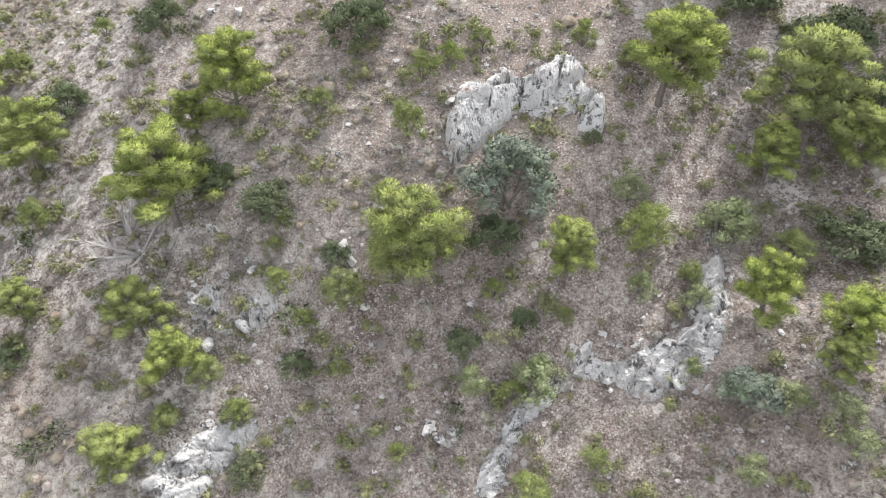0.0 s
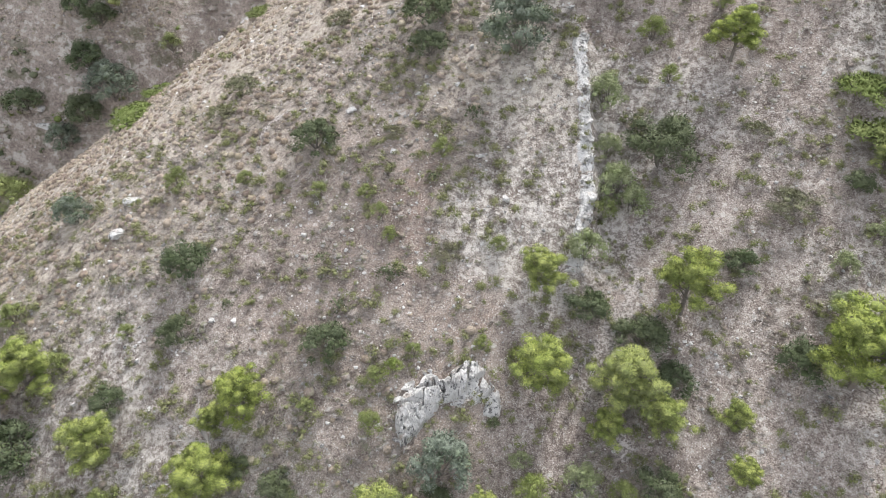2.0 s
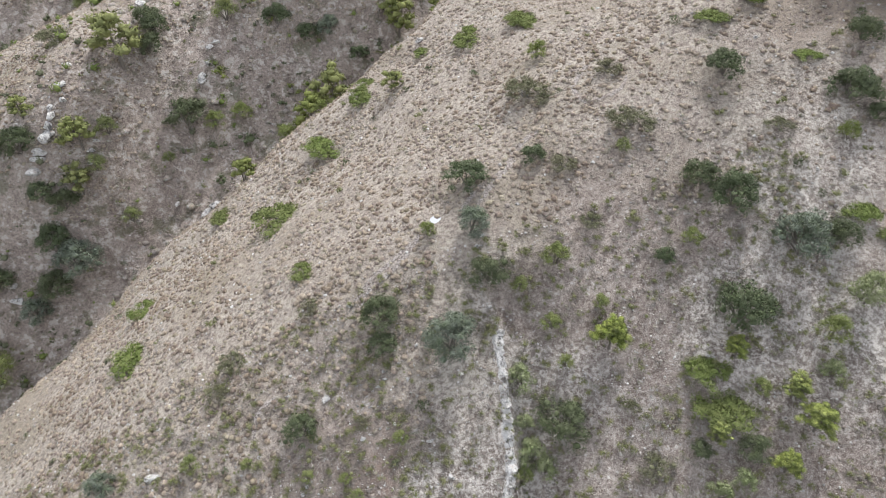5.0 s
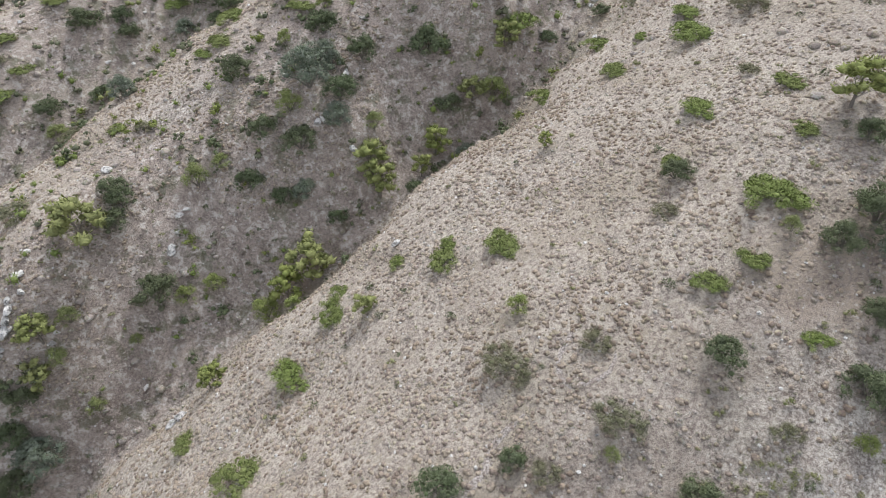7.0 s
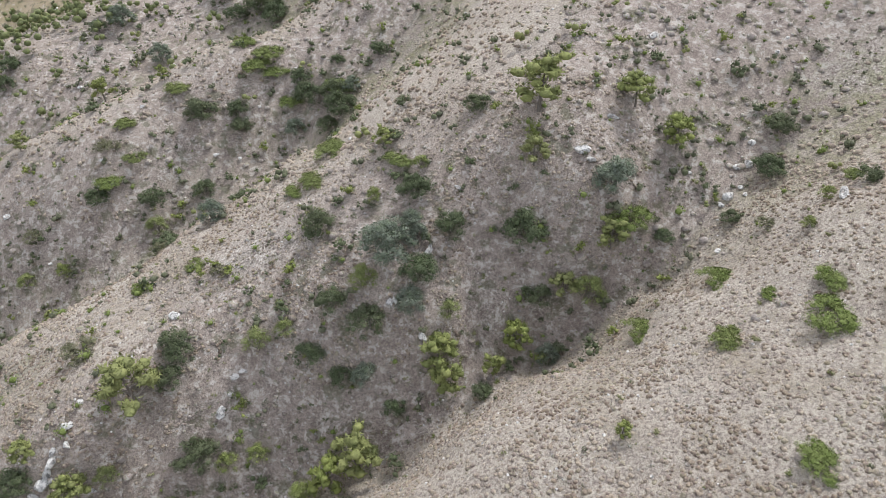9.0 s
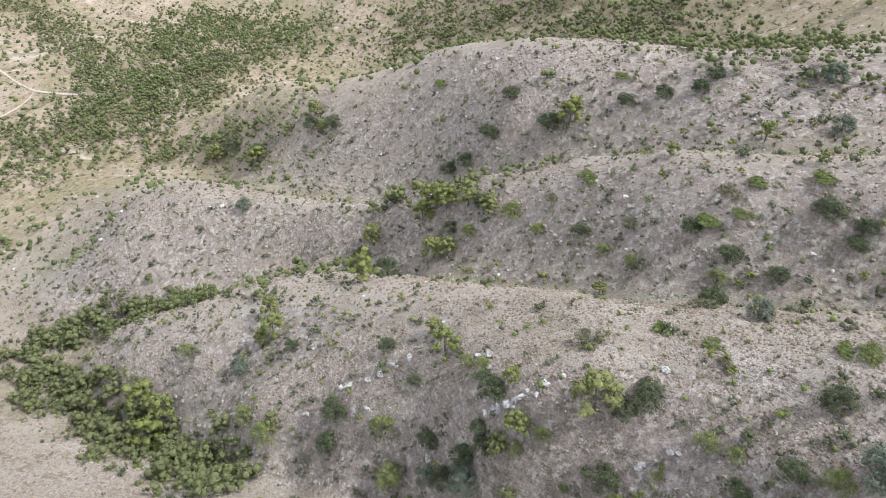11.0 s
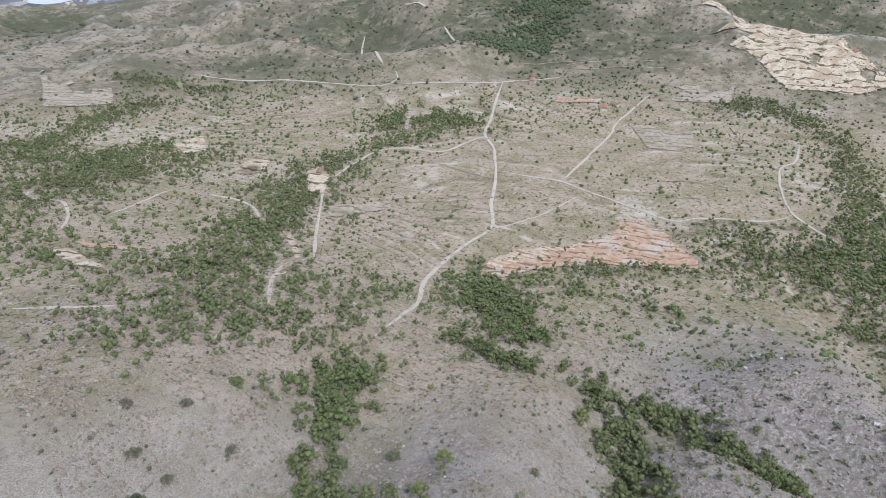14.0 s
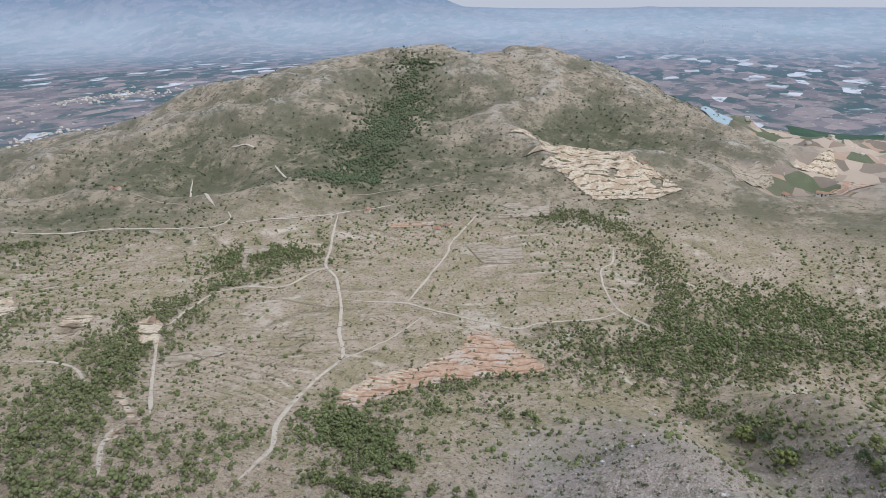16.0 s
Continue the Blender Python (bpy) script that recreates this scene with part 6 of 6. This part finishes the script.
# ---- what nobody could count ----
def strew(name, forms, x, y, size, mat, label, category, seed, high=(0.8, 1.2), sink=0.05, flat=False):
    """Many small copies of a few forms, joined in one mesh."""
    rng = np.random.RandomState(seed)
    z = ground(x, y)
    vs, fs, ns, n = [], [], [], 0
    pick = rng.randint(0, len(forms), len(x))
    for k, form in enumerate(forms):
        i = np.where(pick == k)[0]
        if not len(i):
            continue
        v, f = form[:2]
        a = rng.uniform(0, 2 * math.pi, len(i))
        c, s = np.cos(a)[:, None], np.sin(a)[:, None]
        sz = np.asarray(size)[i][:, None]
        hz = sz * rng.uniform(*high, len(i))[:, None]
        out = np.stack([(v[:, 0] * c - v[:, 1] * s) * sz + x[i][:, None], (v[:, 0] * s + v[:, 1] * c) * sz + y[i][:, None], v[:, 2] * hz + (z[i] - sink * np.asarray(size)[i])[:, None]], -1)
        vs.append(out.reshape(-1, 3))
        fs.append((f[None] + (np.arange(len(i)) * len(v))[:, None, None]).reshape(-1, 3) + n)
        if len(form) == 3:
            u = form[2]
            ns.append(np.stack([u[:, 0] * c - u[:, 1] * s, u[:, 0] * s + u[:, 1] * c, np.repeat(u[None, :, 2], len(i), 0)], -1).reshape(-1, 3))
        n += len(i) * len(v)
    return tagged(new(name, mesh_of(name, np.concatenate(vs), np.concatenate(fs), MAT[mat], flat, normals=np.concatenate(ns) if ns else None)), label, category, kind="stuff")


DOME = np.array([f for f in BALL_F if BALL_V[f, 2].max() > 0.1])


def tussock(seed, blades=16, length=0.2, width=0.06, share=1.0, lift=0.9):
    """A low dry cushion one unit wide: a round mound of packed stalks, with loose ones that stand off it."""
    rng = np.random.RandomState(seed)
    v = BALL_V
    used, flat = np.unique(DOME, return_inverse=True)
    stretch = np.array((rng.uniform(0.85, 1.15), rng.uniform(0.85, 1.15), rng.uniform(0.85, 1.1)))
    mound = v[used] * (0.42 * share, 0.42 * share, 0.36 * share) * stretch * rng.uniform(0.9, 1.1, (len(used), 1)), flat.reshape(-1, 3), unit(v[used] * (1, 1, 1.1))
    return join([mound, leaves(rng, np.zeros((1, 3)), np.array([0.42]), blades, length, width, lift, 0.85, 0.1)]) if blades else mound


def tuft(seed, count, tall=0.6, leaf=(0.22, 0.06)):
    """A small loose twiggy plant one unit wide."""
    rng = np.random.RandomState(seed)
    spots = np.array([(rng.uniform(-0.25, 0.25), rng.uniform(-0.25, 0.25), tall * 0.3) for _ in range(3)])
    return leaves(rng, spots, np.full(3, 0.26), count, *leaf, 1.6)


def simple_tree(seed, clumps=7, tall=1.0, count=12, leaf=None, core=0.4):
    """A small tree or bush one unit wide, for the distance: a few leafy puffs."""
    rng = np.random.RandomState(seed)
    if clumps == 1:
        c, r = np.array([(0, 0, 0.24)]), np.array([0.44])
    else:
        c = np.array([(rng.normal(0, 0.2), rng.normal(0, 0.2), tall * rng.uniform(0.32, 0.85)) for _ in range(clumps)])
        r = rng.uniform(0.17, 0.27, clumps)
    return join([cores(rng, c, r, 0.8 if count < 14 else 0.55 if leaf is None else core, 0.85), leaves(rng, c, r, count, *(leaf or ((0.17, 0.11) if clumps < 3 else (0.13, 0.08))), 0.7, 0.85)])


def spread(seed, count, r0, r1, cover=None, a0=-112, a1=166):
    """Places strewn evenly over a sector of the hillside, thinned by a cover."""
    rng = np.random.RandomState(seed)
    r = np.sqrt(rng.uniform(r0 ** 2, r1 ** 2, count))
    a = np.radians(rng.uniform(a0, a1, count))
    x, y = HUB[0] - r * np.sin(a), HUB[1] + r * np.cos(a)
    if cover is not None:
        k = rng.rand(count) < cover(x, y)
        x, y = x[k], y[k]
    return x, y, rng


def open_soil(x, y):
    return 1 - 0.85 * straw_cover(x, y)


def tussocks():
    x, y, rng = spread(101, 92000, 0, 90, lambda x, y: straw_cover(x, y) * (0.42 + 0.58 * smooth(-0.14, 0.06, grain(x, y, 5, 3, 63) + 0.7 * grain(x, y, 17, 3, 64))))
    strew("tussock_grass", [tussock(s, 18, 0.24, 0.05, 0.92) for s in range(10)], x, y, 0.26 + 0.58 * rng.rand(len(x)) ** 1.6, "straw", "dry straw-coloured tussock grass on the slope", "grass", 1, (0.75, 1.15))
    x, y, rng = spread(102, 52000, 85, 215, straw_cover)
    strew("far_tussock_grass", [tussock(s, 0) for s in (8, 9, 10)], x, y, 0.6 + 0.7 * rng.rand(len(x)) ** 1.4, "straw", "dry straw-coloured tussock grass on farther ridges", "grass", 2, (0.8, 1.2))
    x, y, rng = spread(103, 46000, 60, 270, lambda x, y: (y < 35 + 0.1 * x) * smooth(-0.16, 0.14, grain(x, y, 6, 3, 61) + 0.7 * grain(x, y, 24, 3, 62)) * (land(x, y) > -98), 50, 166)
    strew("south_tussock_grass", [tussock(s, 0) for s in (11, 12, 13)], x, y, 0.45 + 1.1 * rng.rand(len(x)) ** 1.8, "straw", "dry straw-coloured tussock grass on the southern spurs", "grass", 27, (0.8, 1.2))


def low_scrub():
    patchy = lambda x, y: (1 - 0.7 * straw_cover(x, y)) * (0.6 + 1.3 * grain(x, y, 6, 3, 54))
    x, y, r2 = spread(114, 32000, 0, 75, patchy)
    strew("cushion_scrub", [tussock(s, 44, 0.26, 0.045, 0.62, 1.5) for s in range(30, 38)], x, y, 0.35 + 0.8 * r2.rand(len(x)) ** 1.7, "scrub", "grey-brown cushions of dry scrub on the hill", "scrub", 23, (0.5, 0.9))
    x2, y2 = r2.uniform(-28, 38, 9000), r2.uniform(2, 42, 9000)
    k = grain(x2, y2, 4, 3, 58) > -0.08
    strew("hillside_scrub", [tussock(s, 64, 0.26, 0.036, 0.5, 1.6) for s in range(38, 44)], x2[k], y2[k], 0.25 + 0.7 * r2.rand(k.sum()) ** 1.6, "scrub", "small grey-brown dry scrub and dead twigs", "scrub", 4, (0.5, 0.95))
    x, y, rng = spread(111, 6000, 0, 85, open_soil)
    strew("dry_scrub", [tuft(s, 9, 0.5, (0.24, 0.035)) for s in range(5)], x, y, rng.uniform(0.35, 0.9, len(x)), "scrub", "small thin dry twigs over stony soil", "scrub", 3)
    x3, y3 = rng.uniform(-28, 38, 3800), rng.uniform(2, 42, 3800)
    strew("green_scrub", [simple_tree(s, 4, 0.45, 40, (0.10, 0.045)) for s in range(109, 114)], x3, y3, 0.35 + 0.8 * rng.rand(len(x3)) ** 2, "herb", "small yellow-green scrub plants between stones", "scrub", 5)
    x, y, rng = spread(112, 3600, 10, 110, open_soil)
    strew("scattered_green_scrub", [simple_tree(s, 3, 0.45, 26) for s in range(114, 118)], x, y, 0.4 + 0.9 * rng.rand(len(x)) ** 2, "herb", "small yellow-green scrub plants on the slope", "scrub", 6)
    x, y, rng = spread(113, 42000, 45, 260, lambda x, y: open_soil(x, y) * (0.6 + 1.3 * grain(x, y, 14, 3, 59)))
    strew("far_scrub", [tussock(s, 4, 0.3, 0.12) for s in range(15, 19)], x, y, 0.6 + 1.4 * rng.rand(len(x)) ** 2, "scrub", "grey-brown dry scrub on farther slopes", "scrub", 7, (0.6, 1.0))


def loose_stones():
    forms = [boulder(s, 0) for s in range(20, 26)]
    x, y, rng = spread(121, 5200, 0, 80)
    strew("loose_stones", forms, x, y, 0.08 + 0.35 * rng.rand(len(x)) ** 3, "rock", "loose pale limestone stones on the soil", "stones", 8, (0.4, 0.8), -0.05, True)
    x2, y2 = rng.uniform(-28, 38, 12000), rng.uniform(2, 42, 12000)
    k = grain(x2, y2, 5, 3, 55) > -0.02
    strew("pebbles", [boulder(s, 0) for s in range(26, 30)], x2[k], y2[k], 0.05 + 0.22 * rng.rand(k.sum()) ** 3, "rock", "small pale stones and gravel on the soil", "stones", 24, (0.4, 0.8), -0.05, True)
    x, y, rng = spread(122, 3500, 80, 230, lambda x, y: open_soil(x, y) * (y > gully_rim(x)))
    strew("far_stones", forms, x, y, 0.2 + 0.9 * rng.rand(len(x)) ** 5, "rock", "pale limestone rocks on farther slopes", "stones", 9, (0.3, 0.7), -0.05, True)


def along(points, half, gap, rng):
    """Places strewn in a belt round a line."""
    p = np.array(points, float)
    seg = np.linalg.norm(np.diff(p, axis=0), axis=1)
    n = max(3, int(seg.sum() * 2 * half / gap ** 2))
    t = rng.rand(n) * seg.sum()
    ends = np.r_[0, np.cumsum(seg)]
    x, y = np.interp(t, ends, p[:, 0]), np.interp(t, ends, p[:, 1])
    return x + rng.normal(0, half * 0.5, n), y + rng.normal(0, half * 0.5, n)


def clear(x, y):
    """Where no field, yard or track lies."""
    ok = np.ones(len(x), bool)
    for earth, outline in FIELDS.values():
        ok &= ~inside(x, y, outline)
    for w, pts in TRACKS.values():
        line = spline(pts, 4.0)
        for i in range(0, len(line), 40):
            near = line[i:i + 40]
            ok &= ((x[:, None] - near[:, 0]) ** 2 + (y[:, None] - near[:, 1]) ** 2).min(1) > (0.5 * w + 1.6) ** 2
    return ok


def woods():
    rng = np.random.RandomState(131)
    turn = random.Random(8)
    forms = [simple_tree(s, 3, rng.uniform(0.85, 1.1), 6) for s in range(6)]
    thick = [simple_tree(s, 9, rng.uniform(0.9, 1.15), 16, (0.12, 0.065), 0.72) for s in range(60, 65)]
    tiny = [simple_tree(s, 1) for s in range(30, 34)]
    for key, (half, points) in WOODS.items():
        if key.startswith("grove"):
            x, y = along(points, half, 2.7, rng)
            strew("gully_pines", thick, x[20:], y[20:], 2.0 + 3.6 * rng.rand(max(0, len(x) - 20)) ** 1.2, "pine_far", "olive-green pines crowded in a gully", "pine wood", 15)
            for i in range(min(20, len(x))):
                stand("pine_tree", FORMS["pine_grove"][i % 4], float(x[i]), float(y[i]), float(rng.uniform(3.0, 5.4)), "olive-green pine crowded in a gully grove", "pine tree", "pines of the gully groves", turn.uniform(0, 360), turn.uniform(0.9, 1.2), ("trunk", "crown"))
        else:
            far = key.startswith("mount")
            x, y = along(points, half, 3.6 if far else 4.4 if key.startswith("big_wood") else 6.6 if key in ("valley_scrub", "valley_scrub_west", "low_wood", "slope_hedge", "ravine_d_high", "foot_wood", "left_wood_low", "mid_scrub", "right_scrub") else 4.2, rng)
            free = clear(x, y)
            x, y = x[free], y[free]
            strew("pine_wood", tiny if far else forms, x, y, rng.uniform(2.4, 6.0, len(x)) * (1.2 if far else 1), "pine_far" if not far else "oak", "belt of olive-green pines in the valley", "pine wood", 10)
    bushes = [simple_tree(s, 2, 0.55, 7) for s in range(40, 45)]
    x, y, r2 = spread(132, 4200, 180, 400, open_soil)
    strew("slope_bushes", bushes, x, y, 0.7 + 3.0 * r2.rand(len(x)) ** 3, "heath", "dark green bushes dotted over the spurs", "bushes", 11)
    x, y, r2 = spread(133, 3000, 80, 400, open_soil)
    strew("slope_young_pines", [simple_tree(s, 3, 0.7, 7) for s in range(70, 75)], x, y, 0.8 + 2.6 * r2.rand(len(x)) ** 2, "pine_mid", "olive-green young pines dotted over the spurs", "young pines", 12)
    rough = lambda x, y: 0.9 * smooth(-1, 4, y - gully_rim(x)) * smooth(-0.25, 0.2, grain(x, y, 16, 3, 45))
    x, y, r2 = spread(140, 17000, 50, 230, lambda x, y: smooth(-2, 6, y - gully_rim(x)) * (1 - 0.45 * straw_cover(x, y)) * (0.55 + 1.2 * grain(x, y, 24, 3, 48)))
    strew("spur_bushes", [simple_tree(s, 2, 0.5, 8) for s in range(80, 85)], x, y, 0.7 + 2.3 * r2.rand(len(x)) ** 2, "heath", "dark green bushes scattered over stony spurs", "bushes", 21)
    x, y, r2 = spread(141, 8000, 50, 230, lambda x, y: smooth(-2, 6, y - gully_rim(x)) * (1 - 0.3 * straw_cover(x, y)) * (0.55 + 1.2 * grain(x, y, 24, 3, 49)))
    strew("spur_herbs", [simple_tree(s, 1, 0.4, 34) for s in range(85, 90)], x, y, 0.6 + 1.6 * r2.rand(len(x)) ** 2, "mat", "low yellow-green scrub scattered over stony spurs", "scrub", 22)
    x, y, r2 = spread(136, 2600, 38, 190, rough)
    strew("bank_bushes", [simple_tree(s, 6, 0.62, 16) for s in range(50, 55)], x, y, 0.7 + 2.6 * r2.rand(len(x)) ** 2, "oak", "dark green bushes over the stony opposite bank", "bushes", 17)
    x, y, r2 = spread(137, 1300, 38, 190, rough)
    strew("bank_young_pines", [simple_tree(s, 6, 0.8, 16) for s in range(55, 59)], x, y, 0.7 + 2.2 * r2.rand(len(x)) ** 2, "pine_mid", "yellow-green young pines over the stony opposite bank", "young pines", 18)
    x, y, r2 = spread(138, 30000, 38, 300, open_soil)
    seam = (0.84 * x - 0.54 * y) / 15 + 0.9 * grain(x, y, 50, 3, 46)
    k = (seam - np.floor(seam) < 0.17 * smooth(-0.05, 0.25, grain(x, y, 22, 3, 47))) & (y > gully_rim(x))
    x, y = x[k], y[k]
    strew("bank_stones", [boulder(s, 1) for s in range(20, 25)], x, y, 0.3 + 1.5 * r2.rand(len(x)) ** 2, "rock", "pale limestone rocks over the opposite bank", "stones", 19, (0.35, 0.8), -0.05, True)
    x, y, r2 = spread(142, 5200, 70, 300, lambda x, y: (y < 0) * (0.45 + 1.2 * grain(x, y, 26, 3, 56)), 60, 166)
    strew("south_bushes", [simple_tree(s, 1, 0.5, 16) for s in range(90, 95)], x, y, 0.6 + 1.9 * r2.rand(len(x)) ** 2, "heath", "small dark bushes over the dry southern spurs", "bushes", 25)
    x, y, r2 = spread(143, 4200, 70, 300, lambda x, y: (y < 0) * (0.45 + 1.2 * grain(x, y, 26, 3, 57)), 60, 166)
    strew("south_herbs", [simple_tree(s, 1, 0.4, 16) for s in range(95, 99)], x, y, 0.5 + 1.3 * r2.rand(len(x)) ** 2, "herb", "low olive scrub over the dry southern spurs", "scrub", 26)
    x, y, r2 = spread(139, 900, 8, 100, open_soil)
    strew("low_bushes", [tuft(s, 40, 0.5, (0.13, 0.07)) for s in range(60, 64)], x, y, 0.6 + 0.9 * r2.rand(len(x)), "oak", "small dark green bushes between stones", "bushes", 20)
    x, y, r2 = spread(134, 21000, 220, 720, None, 30, 166)
    k = (grain(x, y, 60, 3, 40) + 0.1 * r2.normal(size=len(x)) > -0.05) & clear(x, y)
    strew("valley_bushes", [simple_tree(s, 1) for s in range(40, 45)], x[k], y[k], 1.1 + 3.2 * r2.rand(k.sum()) ** 2, "pine_far", "olive-green bushes dotted over the valley", "bushes", 13)
    x, y, r2 = spread(135, 14000, 620, 1400, None, 85, 166)
    k = np.abs(grain(x, y, 240, 5, 3)) + 0.05 * r2.normal(size=len(x)) > 0.09
    strew("mountain_bushes", tiny, x[k], y[k], 1.5 + 4.2 * r2.rand(k.sum()) ** 2, "oak", "dark bushes over the far mountain", "bushes", 14)


tussocks()
low_scrub()
loose_stones()
woods()


# ---- farm buildings ----
def box(x0, x1, y0, y1, z0, z1):
    v = np.array([(x, y, z) for x in (x0, x1) for y in (y0, y1) for z in (z0, z1)], float)
    f = np.array([(0, 1, 3, 2), (4, 6, 7, 5), (0, 4, 5, 1), (2, 3, 7, 6), (0, 2, 6, 4), (1, 5, 7, 3)])
    return v, f


def farmhouse(x, y, turn, size, label):
    thing = new("farmhouse")
    thing.matrix_world = Matrix.Translation((x, y, float(ground(x, y)[0]) + 0.4)) @ pose(0, 0, 0, 0, 0, turn) @ Matrix.Diagonal((size, size, size, 1))
    part("wall", mesh_of("wall", *box(-5, 5, -3, 3, -1.5, 3.0), MAT["plaster"]), thing)
    rv = np.array([(-5.3, -3.3, 2.95), (5.3, -3.3, 2.95), (5.3, 3.3, 2.95), (-5.3, 3.3, 2.95), (-5.3, 0, 4.4), (5.3, 0, 4.4)], float)
    low = [(0, 1, 5), (0, 5, 4), (2, 3, 4), (2, 4, 5), (0, 4, 3), (1, 2, 5), (0, 3, 2), (0, 2, 1)]
    part("roof", mesh_of("roof", rv, np.array(low), MAT["tile"]), thing)
    part("door", mesh_of("door", *box(-0.6, 0.6, -3.06, -2.9, -0.3, 2.1), MAT["timber"]), thing)
    for k in (-3.2, 3.2):
        part("window", mesh_of("window", *box(k - 0.5, k + 0.5, -3.05, -2.9, 0.9, 2.0), MAT["timber"]), thing)
    tagged(thing, label, "house", "farm buildings")


for x, y, turn, size in HOUSES:
    farmhouse(x, y, turn, size, "small pale farm building beside a dirt track")


def village():
    rng = np.random.RandomState(141)
    home = box(-0.5, 0.5, -0.35, 0.35, 0, 0.45)
    tri = np.concatenate([home[1][:, :3], home[1][:, [0, 2, 3]]])
    for cx, cy, n, wide in VILLAGES:
        x, y = rng.normal(cx, wide, n), rng.normal(cy, wide * 0.6, n)
        strew("village_houses", [(home[0], tri)], x, y, rng.uniform(4, 9, n), "plaster", "pale village houses far off in the plain", "village", 16, flat=True)


village()
